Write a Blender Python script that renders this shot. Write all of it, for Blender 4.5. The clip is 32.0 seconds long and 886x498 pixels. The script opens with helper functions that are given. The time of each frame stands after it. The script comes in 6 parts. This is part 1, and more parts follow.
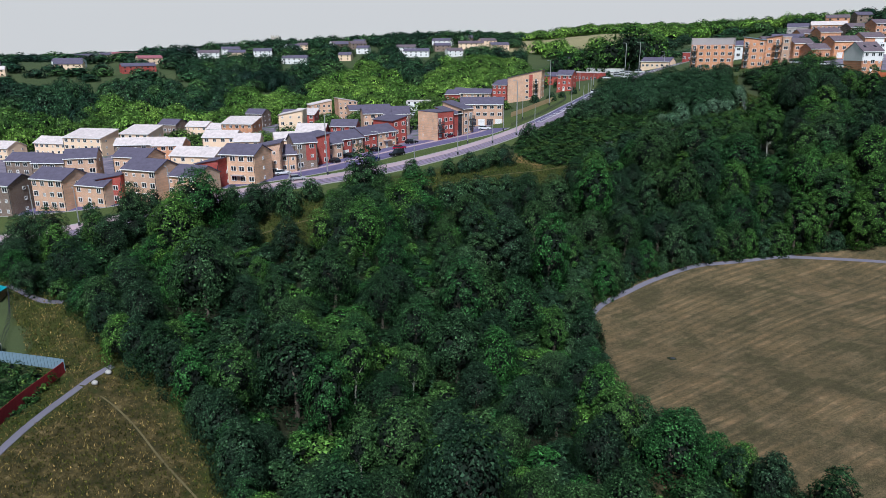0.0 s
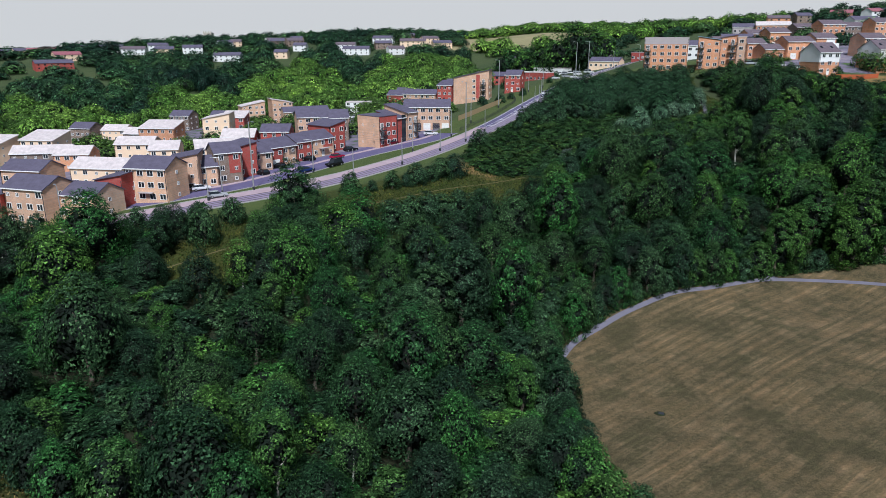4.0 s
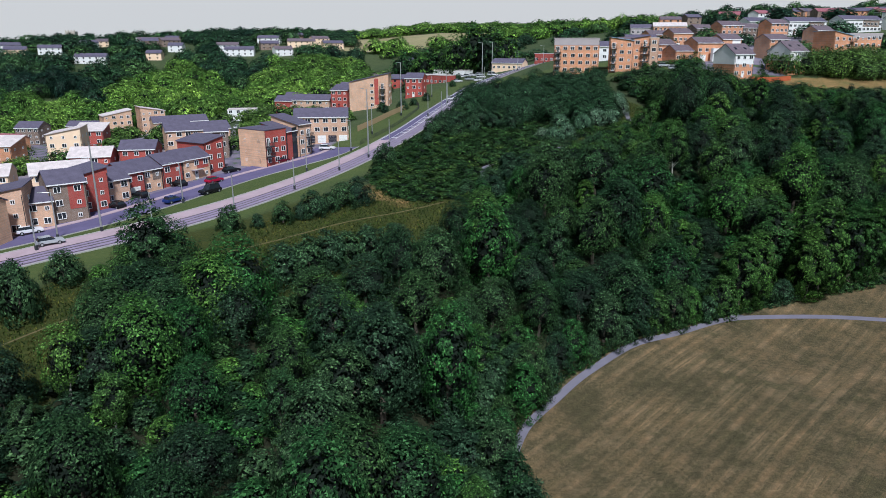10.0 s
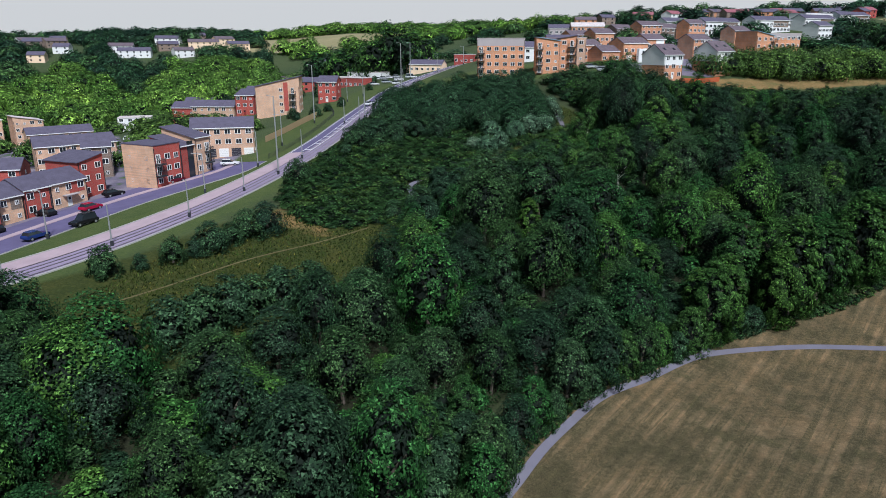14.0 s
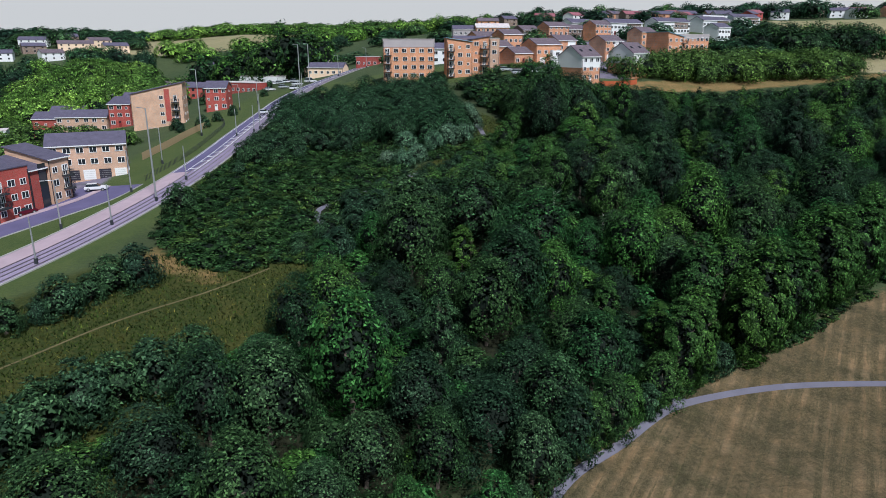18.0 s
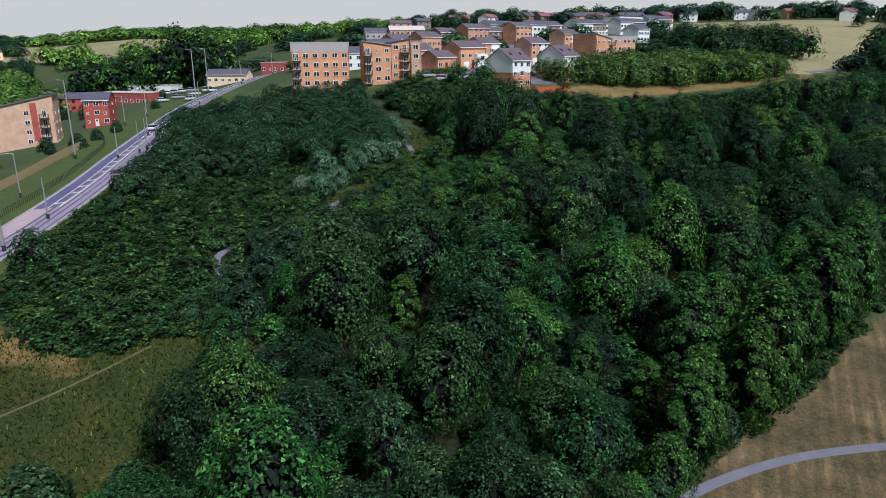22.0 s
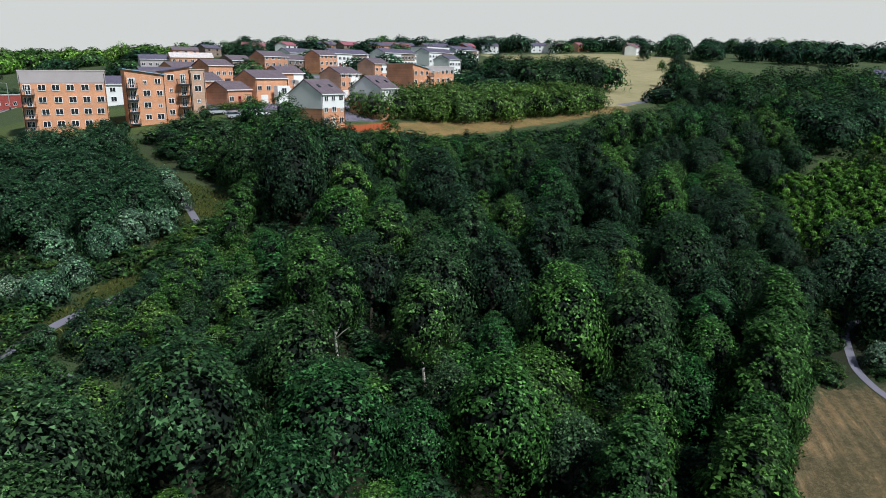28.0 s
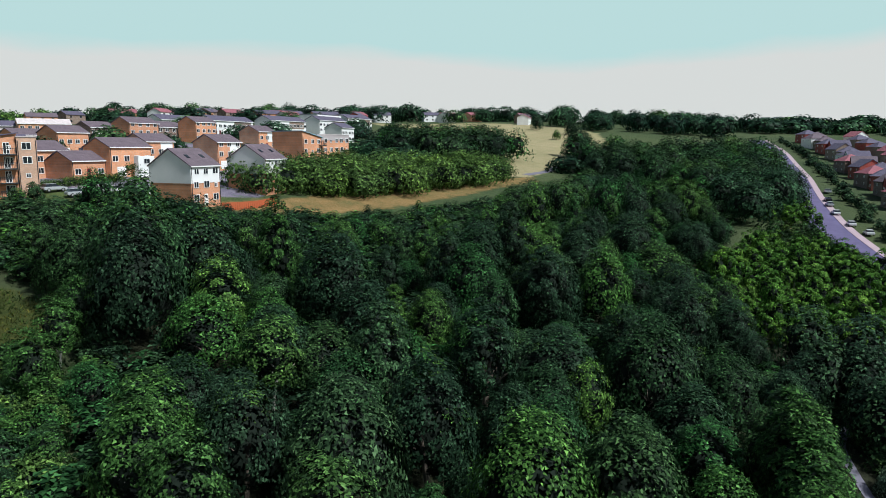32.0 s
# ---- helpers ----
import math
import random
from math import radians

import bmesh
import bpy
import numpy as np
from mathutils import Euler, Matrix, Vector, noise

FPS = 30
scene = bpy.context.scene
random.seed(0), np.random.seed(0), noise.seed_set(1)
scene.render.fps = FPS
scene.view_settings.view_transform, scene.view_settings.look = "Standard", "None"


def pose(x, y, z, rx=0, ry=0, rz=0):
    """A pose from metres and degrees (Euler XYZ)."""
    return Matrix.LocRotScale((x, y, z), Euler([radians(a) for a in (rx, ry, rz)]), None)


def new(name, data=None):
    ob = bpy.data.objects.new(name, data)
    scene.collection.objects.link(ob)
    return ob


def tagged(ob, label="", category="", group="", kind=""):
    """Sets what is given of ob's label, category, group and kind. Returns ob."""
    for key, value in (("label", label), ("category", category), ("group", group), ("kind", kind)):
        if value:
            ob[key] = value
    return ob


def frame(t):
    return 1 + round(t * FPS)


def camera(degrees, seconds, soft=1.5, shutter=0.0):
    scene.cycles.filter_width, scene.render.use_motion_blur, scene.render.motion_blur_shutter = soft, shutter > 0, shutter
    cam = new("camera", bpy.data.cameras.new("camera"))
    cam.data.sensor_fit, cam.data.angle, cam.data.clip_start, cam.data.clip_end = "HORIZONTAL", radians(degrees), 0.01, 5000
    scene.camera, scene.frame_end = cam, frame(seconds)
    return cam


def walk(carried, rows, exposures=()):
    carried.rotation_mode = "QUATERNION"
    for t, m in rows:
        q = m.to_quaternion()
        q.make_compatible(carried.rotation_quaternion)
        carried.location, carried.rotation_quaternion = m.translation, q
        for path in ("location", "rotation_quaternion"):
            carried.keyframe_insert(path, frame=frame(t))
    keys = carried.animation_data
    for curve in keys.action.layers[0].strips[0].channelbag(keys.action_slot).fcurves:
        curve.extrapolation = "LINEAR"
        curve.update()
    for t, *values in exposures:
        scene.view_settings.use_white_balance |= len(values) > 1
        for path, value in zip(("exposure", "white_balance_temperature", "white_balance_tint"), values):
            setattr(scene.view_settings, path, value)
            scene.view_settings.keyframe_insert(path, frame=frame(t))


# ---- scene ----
cam = camera(66.1, 32.0, soft=0.6)
# seconds, place, heading to the left, pitch, roll
PATH = [
    (0, 25.09, -75.02, 46.26, 24.38, -16.69, -0.50),
    (0.5, 24.09, -72.71, 46.26, 23.91, -16.70, -0.40),
    (1, 23.10, -70.41, 46.26, 23.41, -16.76, -0.28),
    (1.5, 22.10, -68.13, 46.25, 22.77, -16.78, -0.24),
    (2, 21.10, -65.87, 46.25, 21.98, -16.81, -0.18),
    (2.5, 20.11, -63.65, 46.24, 21.34, -16.83, -0.19),
    (3, 19.12, -61.47, 46.24, 20.79, -16.85, -0.15),
    (3.5, 18.16, -59.35, 46.24, 20.19, -16.88, -0.08),
    (5.5, 14.50, -51.08, 46.21, 17.28, -16.83, -0.21),
    (6, 13.61, -49.03, 46.21, 16.46, -16.86, -0.13),
    (6.5, 12.75, -46.98, 46.21, 15.60, -16.87, -0.03),
    (7, 11.91, -44.94, 46.20, 14.75, -16.87, 0.04),
    (7.5, 11.08, -42.90, 46.20, 14.00, -16.87, 0.00),
    (8, 10.28, -40.87, 46.20, 13.53, -16.86, 0.02),
    (8.5, 9.49, -38.80, 46.20, 13.00, -16.85, 0.05),
    (9, 8.71, -36.69, 46.20, 12.41, -16.85, 0.07),
    (9.5, 7.93, -34.53, 46.20, 11.51, -16.84, -0.00),
    (10, 7.17, -32.33, 46.21, 10.65, -16.84, 0.05),
    (10.5, 6.44, -30.09, 46.21, 9.80, -16.84, 0.06),
    (11, 5.76, -27.83, 46.21, 8.95, -16.83, 0.04),
    (11.5, 5.13, -25.57, 46.20, 8.20, -16.82, 0.05),
    (12, 4.56, -23.30, 46.19, 7.42, -16.81, 0.11),
    (12.5, 4.04, -21.03, 46.18, 6.59, -16.81, 0.16),
    (13, 3.56, -18.76, 46.17, 5.73, -16.81, 0.21),
    (13.5, 3.10, -16.48, 46.16, 4.71, -16.79, 0.07),
    (14, 2.69, -14.18, 46.15, 3.57, -16.79, 0.01),
    (14.5, 2.30, -11.87, 46.13, 2.64, -16.79, -0.01),
    (16.5, 0.78, -2.50, 46.00, -0.96, -16.77, -0.06),
    (17, 0.42, -0.10, 45.99, -2.20, -16.75, -0.10),
    (17.5, 0.07, 2.34, 45.99, -3.49, -16.69, -0.05),
    (18, -0.24, 4.83, 45.98, -4.72, -16.64, -0.02),
    (18.5, -0.51, 7.35, 45.98, -5.45, -16.61, -0.04),
    (19, -0.73, 9.88, 45.98, -6.59, -16.58, -0.01),
    (19.5, -0.88, 12.42, 45.99, -7.92, -16.56, 0.04),
    (20, -0.98, 14.98, 46.00, -8.89, -16.57, -0.01),
    (20.5, -0.99, 17.59, 46.01, -9.65, -16.55, -0.13),
    (21, -0.92, 20.26, 46.03, -10.36, -16.52, -0.19),
    (21.5, -0.74, 23.01, 46.04, -11.06, -16.47, -0.29),
    (22, -0.46, 25.80, 46.05, -11.97, -16.40, -0.42),
    (22.5, -0.10, 28.60, 46.05, -13.24, -16.41, -0.19),
    (23, 0.32, 31.37, 46.06, -14.51, -16.37, -0.15),
    (23.5, 0.79, 34.10, 46.08, -16.13, -16.36, -0.13),
    (24, 1.34, 36.79, 46.09, -17.86, -16.34, -0.16),
    (24.5, 1.99, 39.45, 46.10, -19.30, -16.30, -0.51),
    (26.5, 4.99, 49.98, 46.24, -24.07, -16.07, -0.63),
    (27, 5.83, 52.63, 46.25, -25.48, -15.63, -0.15),
    (27.5, 6.74, 55.32, 46.26, -26.87, -14.85, -0.13),
    (28, 7.73, 58.03, 46.25, -28.26, -14.09, -0.08),
    (28.5, 8.79, 60.77, 46.24, -29.59, -13.34, 0.03),
    (29, 9.92, 63.52, 46.23, -30.88, -12.55, -0.05),
    (29.5, 11.13, 66.25, 46.22, -32.18, -11.78, -0.05),
    (30, 12.40, 68.94, 46.21, -33.40, -11.03, -0.10),
    (30.5, 13.73, 71.59, 46.20, -34.44, -10.29, -0.12),
    (31, 15.10, 74.21, 46.20, -35.36, -9.54, -0.09),
    (31.5, 16.50, 76.82, 46.20, -36.32, -8.82, -0.05),
    (32, 17.91, 79.43, 46.20, -37.38, -8.50, -0.07),
]
walk(cam, [(t, pose(x, y, z, 90 + p, 0, w) @ pose(0, 0, 0, 0, 0, r)) for t, x, y, z, w, p, r in PATH], exposures=[(0, -0.02, 5740, 11), (14, -0.02, 5740, 11), (20, -0.08, 5760, 11), (24, -0.08, 5800, 10), (27, 0.0, 5900, 8), (29, 0.08, 5960, 7), (32, 0.12, 5960, 7)])

# ---- light ----
SUN_HIGH, SUN_TURN = 52.0, 158.0
world = bpy.data.worlds.new("overcast_sky")
scene.world = world
world.use_nodes = True
wt = world.node_tree
wt.nodes.clear()
w_out = wt.nodes.new("ShaderNodeOutputWorld")
w_bg = wt.nodes.new("ShaderNodeBackground")
w_sky = wt.nodes.new("ShaderNodeTexSky")
w_sky.sky_type, w_sky.sun_disc = "NISHITA", False
w_sky.sun_elevation, w_sky.sun_rotation = radians(SUN_HIGH), radians(SUN_TURN)
w_dim = wt.nodes.new("ShaderNodeVectorMath")
w_dim.operation = "SCALE"
w_dim.inputs["Scale"].default_value = 0.028
w_pos = wt.nodes.new("ShaderNodeTexCoord")
w_map = wt.nodes.new("ShaderNodeMapping")
w_map.inputs["Scale"].default_value = (1.6, 1.6, 5.0)
w_noise = wt.nodes.new("ShaderNodeTexNoise")
w_noise.inputs["Scale"].default_value, w_noise.inputs["Detail"].default_value = 1.3, 6.0
w_sep = wt.nodes.new("ShaderNodeSeparateXYZ")
w_low = wt.nodes.new("ShaderNodeMapRange")
w_low.inputs["From Min"].default_value, w_low.inputs["From Max"].default_value = 0.062, 0.15
w_low.inputs["To Min"].default_value, w_low.inputs["To Max"].default_value = 0.60, -0.20
w_add = wt.nodes.new("ShaderNodeMath")
w_add.operation = "ADD"
w_ramp = wt.nodes.new("ShaderNodeValToRGB")
w_ramp.color_ramp.elements[0].position, w_ramp.color_ramp.elements[1].position = 0.38, 0.60
w_mix = wt.nodes.new("ShaderNodeMix")
w_mix.data_type = "RGBA"
w_mix.inputs[7].default_value = (0.66, 0.64, 0.59, 1)
wl = wt.links.new
wl(w_sky.outputs[0], w_dim.inputs[0])
wl(w_pos.outputs["Generated"], w_map.inputs[0])
wl(w_map.outputs[0], w_noise.inputs["Vector"])
wl(w_pos.outputs["Generated"], w_sep.inputs[0])
wl(w_sep.outputs[2], w_low.inputs[0])
wl(w_noise.outputs[0], w_add.inputs[0])
wl(w_low.outputs[0], w_add.inputs[1])
wl(w_add.outputs[0], w_ramp.inputs[0])
wl(w_ramp.outputs[0], w_mix.inputs[0])
w_teal = wt.nodes.new("ShaderNodeMix")
w_teal.data_type = "RGBA"
w_teal.inputs[7].default_value = (0.49, 0.65, 0.61, 1)
w_thin = wt.nodes.new("ShaderNodeMapRange")
w_thin.inputs["From Min"].default_value, w_thin.inputs["From Max"].default_value = 0.20, 0.32
w_thin.inputs["To Min"].default_value, w_thin.inputs["To Max"].default_value = 1.0, 0.0
wl(w_sep.outputs[2], w_thin.inputs[0])
wl(w_thin.outputs[0], w_teal.inputs[0])
wl(w_dim.outputs[0], w_teal.inputs[6])
wl(w_teal.outputs[2], w_mix.inputs[6])
# an overcast sky is brighter overhead than at the horizon
w_high = wt.nodes.new("ShaderNodeMapRange")
w_high.inputs["From Min"].default_value, w_high.inputs["From Max"].default_value = 0.25, 1.0
w_high.inputs["To Min"].default_value, w_high.inputs["To Max"].default_value = 1.0, 2.6
wl(w_sep.outputs[2], w_high.inputs[0])
wl(w_high.outputs[0], w_bg.inputs[1])
wl(w_mix.outputs[2], w_bg.inputs[0])
wl(w_bg.outputs[0], w_out.inputs[0])
sun = new("sun", bpy.data.lights.new("sun", "SUN"))
sun.data.energy, sun.data.angle, sun.data.color = 5.0, radians(5), (1.0, 0.975, 0.93)
sun.matrix_world = pose(0, 0, 300, 0, 0, -SUN_TURN + 180) @ pose(0, 0, 0, 90 - SUN_HIGH, 0, 0)

# ---- materials ----
def shader(name, rough=0.8, metal=0.0):
    m = bpy.data.materials.new(name)
    m.use_nodes = True
    b = m.node_tree.nodes["Principled BSDF"]
    b.inputs["Roughness"].default_value, b.inputs["Metallic"].default_value = rough, metal
    b.inputs["Specular IOR Level"].default_value = 0.25
    return m, m.node_tree, b


def node(tree, kind, **values):
    n = tree.nodes.new(kind)
    for k, v in values.items():
        if k == "operation":
            n.operation = v
        elif k == "data_type":
            n.data_type = v
        elif k == "blend":
            n.blend_type = v
        elif k == "attribute":
            n.attribute_name = v
        else:
            n.inputs[k.replace("_", " ")].default_value = v
    return n


def noisy(tree, scale, detail=4.0, rough=0.6, coords="Object"):
    tc = node(tree, "ShaderNodeTexCoord")
    n = node(tree, "ShaderNodeTexNoise", Scale=scale, Detail=detail, Roughness=rough)
    tree.links.new(tc.outputs[coords], n.inputs["Vector"])
    return n.outputs[0]


def ramp(tree, fac, stops):
    n = node(tree, "ShaderNodeValToRGB")
    e = n.color_ramp.elements
    while len(e) < len(stops):
        e.new(0.5)
    for s, (p, c) in zip(e, stops):
        s.position, s.color = p, (*c, 1)
    tree.links.new(fac, n.inputs[0])
    return n.outputs[0]


def blend(tree, fac, a, b, kind="MIX"):
    n = node(tree, "ShaderNodeMix", data_type="RGBA", blend=kind)
    for sock, v in ((0, fac), (6, a), (7, b)):
        if isinstance(v, (int, float)):
            n.inputs[sock].default_value = v
        elif isinstance(v, tuple):
            n.inputs[sock].default_value = (*v, 1)
        else:
            tree.links.new(v, n.inputs[sock])
    return n.outputs[2]


def relief(tree, b, fac, strength, distance):
    n = node(tree, "ShaderNodeBump", Strength=strength, Distance=distance)
    tree.links.new(fac, n.inputs["Height"])
    tree.links.new(n.outputs[0], b.inputs["Normal"])


def plain(name, colour, rough=0.7, metal=0.0, vary=0.18, scale=1.5):
    """A paint, stone or plastic with stains at two scales."""
    m, t, b = shader(name, rough, metal)
    big, small = noisy(t, scale * 0.25, 3), noisy(t, scale * 6, 4)
    lo, hi = tuple(c * (1 - vary) for c in colour), tuple(min(1, c * (1 + vary)) for c in colour)
    c = ramp(t, big, ((0.3, lo), (0.7, hi)))
    c = blend(t, 0.35, c, ramp(t, small, ((0.3, lo), (0.7, hi))))
    t.links.new(c, b.inputs["Base Color"])
    relief(t, b, small, 0.15, 0.02)
    return m


def foliage(name, stops, sun_patches=False):
    """Leaves: each tree has its own tint out of the stops, each bough and each leaf its own lightness; light shines through them a little."""
    m, t, b = shader(name, 0.5)
    b.inputs["Specular IOR Level"].default_value = 0.05
    info, tint, geo, lobe = node(t, "ShaderNodeObjectInfo"), node(t, "ShaderNodeAttribute", attribute="tint"), node(t, "ShaderNodeNewGeometry"), node(t, "ShaderNodeAttribute", attribute="lobe")
    add = node(t, "ShaderNodeMath", operation="ADD")
    t.links.new(info.outputs["Random"], add.inputs[0])
    t.links.new(tint.outputs["Fac"], add.inputs[1])
    fr = node(t, "ShaderNodeMath", operation="FRACT")
    t.links.new(add.outputs[0], fr.inputs[0])
    last = max(1, len(stops) - 1)
    c = ramp(t, fr.outputs[0], [(k / last, v) for k, v in enumerate(stops)])
    # broad patches of sunshine and cloud shade put into the leaf colour
    if sun_patches:
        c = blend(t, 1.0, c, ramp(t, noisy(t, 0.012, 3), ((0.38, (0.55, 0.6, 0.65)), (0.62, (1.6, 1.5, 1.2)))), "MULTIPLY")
    c = blend(t, 1.0, c, ramp(t, lobe.outputs["Fac"], ((0.0, (0.88, 0.9, 0.92)), (0.5, (1.0, 1.0, 1.0)), (1.0, (1.14, 1.1, 1.04)))), "MULTIPLY")
    leaf = ramp(t, geo.outputs["Random Per Island"], ((0.0, (0.26, 0.28, 0.3)), (0.5, (0.72, 0.72, 0.72)), (0.82, (1.35, 1.3, 1.25)), (1.0, (3.6, 3.2, 3.2))))
    c = blend(t, 1.0, c, leaf, "MULTIPLY")
    t.links.new(c, b.inputs["Base Color"])
    thin = node(t, "ShaderNodeBsdfTranslucent")
    t.links.new(c, thin.inputs[0])
    mix = node(t, "ShaderNodeMixShader", Fac=0.08)
    t.links.new(b.outputs[0], mix.inputs[1])
    t.links.new(thin.outputs[0], mix.inputs[2])
    t.links.new(mix.outputs[0], t.nodes["Material Output"].inputs[0])
    return m


LEAF = foliage("leaf_green", ((0.014, 0.032, 0.017), (0.021, 0.047, 0.024), (0.014, 0.038, 0.016), (0.029, 0.066, 0.021), (0.034, 0.070, 0.031), (0.019, 0.058, 0.020), (0.026, 0.088, 0.023), (0.056, 0.126, 0.025), (0.019, 0.045, 0.022), (0.014, 0.034, 0.018)))
LEAF_FEATHER = foliage("leaf_yellow_green", ((0.021, 0.057, 0.015), (0.030, 0.075, 0.017), (0.025, 0.069, 0.022), (0.040, 0.091, 0.018), (0.028, 0.080, 0.023)))
LEAF_SILVER = foliage("leaf_silver_green", ((0.015, 0.042, 0.019), (0.023, 0.059, 0.027), (0.032, 0.075, 0.037), (0.019, 0.048, 0.021), (0.026, 0.062, 0.032)))
LEAF_WHITE = foliage("leaf_white_green", ((0.060, 0.122, 0.070), (0.086, 0.152, 0.093), (0.116, 0.179, 0.116)))
LEAF_SCRUB = foliage("leaf_scrub", ((0.028, 0.071, 0.018), (0.041, 0.100, 0.023), (0.034, 0.079, 0.026), (0.065, 0.139, 0.028)))
LEAF_LIGHT = foliage("leaf_light_green", ((0.047, 0.122, 0.020), (0.064, 0.156, 0.023), (0.094, 0.194, 0.029)))
LEAF_BRAMBLE = foliage("leaf_bramble", ((0.015, 0.039, 0.014), (0.025, 0.060, 0.017), (0.020, 0.051, 0.018), (0.046, 0.083, 0.018)))
LEAF_HEDGE = foliage("leaf_hedge", ((0.049, 0.098, 0.025), (0.064, 0.122, 0.028), (0.056, 0.108, 0.031), (0.085, 0.156, 0.031)))
LEAF_BUSH = foliage("leaf_dark_bush", ((0.020, 0.046, 0.026), (0.028, 0.062, 0.030), (0.034, 0.074, 0.030)))
# sunlit far leaves and their cloud-shaded copy; the light is in the colours
LEAF_SUNLIT = foliage("leaf_sunlit_wood", ((0.045, 0.111, 0.025), (0.077, 0.162, 0.034), (0.061, 0.128, 0.031), (0.117, 0.221, 0.047)), True)
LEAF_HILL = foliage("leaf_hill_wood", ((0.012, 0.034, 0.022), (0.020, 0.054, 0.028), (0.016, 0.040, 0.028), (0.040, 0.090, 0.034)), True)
# near-black: the shade inside the crowns is put into this leaf colour
LEAF_INNER = plain("inner_leaves_shaded", (0.005, 0.011, 0.006), 0.9, vary=0.4, scale=3)
BARK = plain("bark", (0.12, 0.10, 0.08), 0.9, vary=0.4, scale=8)
BARK_PALE = plain("pale_bark", (0.42, 0.40, 0.36), 0.85, vary=0.3, scale=8)


def brick(name, colour, mortar):
    m, t, b = shader(name, 0.88)
    tc = node(t, "ShaderNodeTexCoord")
    mp = node(t, "ShaderNodeMapping", Rotation=(radians(90), 0, 0))
    t.links.new(tc.outputs["Object"], mp.inputs[0])
    n = node(t, "ShaderNodeTexBrick", Scale=1.0, Mortar_Size=0.008, Brick_Width=0.225, Row_Height=0.075)
    n.inputs["Color1"].default_value = (*[c * 0.85 for c in colour], 1)
    n.inputs["Color2"].default_value = (*[c * 1.15 for c in colour], 1)
    n.inputs["Mortar"].default_value = (*mortar, 1)
    t.links.new(mp.outputs[0], n.inputs["Vector"])
    st = ramp(t, noisy(t, 0.35, 5), ((0.3, (0.78, 0.78, 0.78)), (0.7, (1.12, 1.12, 1.12))))
    c = blend(t, 1.0, n.outputs[0], st, "MULTIPLY")
    info = node(t, "ShaderNodeObjectInfo")
    ob = ramp(t, info.outputs["Random"], ((0.0, (0.88, 0.88, 0.9)), (1.0, (1.1, 1.08, 1.04))))
    c = blend(t, 1.0, c, ob, "MULTIPLY")
    t.links.new(c, b.inputs["Base Color"])
    relief(t, b, noisy(t, 30, 3), 0.2, 0.01)
    return m


WALLS = {
    "tan": brick("buff_brick", (0.64, 0.39, 0.255), (0.5, 0.41, 0.34)),
    "red": brick("red_brick", (0.40, 0.065, 0.055), (0.3, 0.15, 0.12)),
    "brown": brick("brown_brick", (0.20, 0.14, 0.11), (0.3, 0.27, 0.24)),
    "orange": brick("orange_brick", (0.62, 0.275, 0.14), (0.48, 0.36, 0.28)),
    "cream": plain("cream_render", (0.80, 0.60, 0.42), 0.85, vary=0.1),
    "white": plain("white_render", (0.74, 0.74, 0.73), 0.8, vary=0.06),
    "grey": plain("grey_cladding", (0.40, 0.36, 0.36), 0.6, vary=0.08),
}


def tiles(name, colour):
    m, t, b = shader(name, 0.75)
    tc = node(t, "ShaderNodeTexCoord")
    w = node(t, "ShaderNodeTexWave", Scale=2.6, Distortion=0.4, Detail=2.0)
    w.bands_direction = "Y"
    t.links.new(tc.outputs["Object"], w.inputs["Vector"])
    c = ramp(t, noisy(t, 0.8, 5), ((0.25, tuple(v * 0.7 for v in colour)), (0.75, tuple(v * 1.25 for v in colour))))
    c = blend(t, 0.25, c, ramp(t, w.outputs[0], ((0.0, tuple(v * 0.5 for v in colour)), (1.0, tuple(v * 1.3 for v in colour)))))
    t.links.new(c, b.inputs["Base Color"])
    relief(t, b, w.outputs[0], 0.4, 0.03)
    return m


ROOFS = {
    "slate": tiles("slate_roof", (0.098, 0.088, 0.128)),
    "brownroof": tiles("brown_tile_roof", (0.125, 0.098, 0.115)),
    "redroof": tiles("red_tile_roof", (0.27, 0.10, 0.12)),
    # on the estate's back rows part of this paleness is sunlight in the colour
    "pale": tiles("pale_roof", (0.55, 0.49, 0.48)),
    "blue": tiles("blue_metal_roof", (0.22, 0.34, 0.42)),
}
UPVC = plain("white_window_frame", (0.78, 0.78, 0.77), 0.4, vary=0.04)
GLASS, _t, _b = shader("dark_window_glass", 0.06)
_b.inputs["Base Color"].default_value, _b.inputs["Specular IOR Level"].default_value = (0.02, 0.025, 0.03, 1), 0.6
DOOR_W = plain("white_door", (0.75, 0.74, 0.72), 0.45, vary=0.05)
DOOR_R = plain("dark_red_door", (0.22, 0.03, 0.03), 0.45, vary=0.1)
STEEL = plain("galvanised_steel", (0.42, 0.43, 0.44), 0.45, 0.6, vary=0.1, scale=4)
DARKSTEEL = plain("dark_steel", (0.05, 0.055, 0.06), 0.5, 0.4, vary=0.1, scale=4)
ASPHALT = plain("asphalt", (0.11, 0.095, 0.18), 0.9, vary=0.18, scale=1.2)
PATHMAT = plain("path_tarmac", (0.145, 0.138, 0.172), 0.9, vary=0.15, scale=1.2)
PINK = plain("pink_buff_paving", (0.38, 0.29, 0.32), 0.9, vary=0.14, scale=1.2)
KERB = plain("concrete_kerb", (0.36, 0.35, 0.33), 0.9, vary=0.12)
LINE = plain("white_road_paint", (0.72, 0.72, 0.72), 0.7, vary=0.12, scale=3)
RAIL = plain("tram_rail_steel", (0.16, 0.14, 0.14), 0.4, 0.7, vary=0.15)
SLAB = plain("track_concrete", (0.25, 0.205, 0.285), 0.9, vary=0.15)
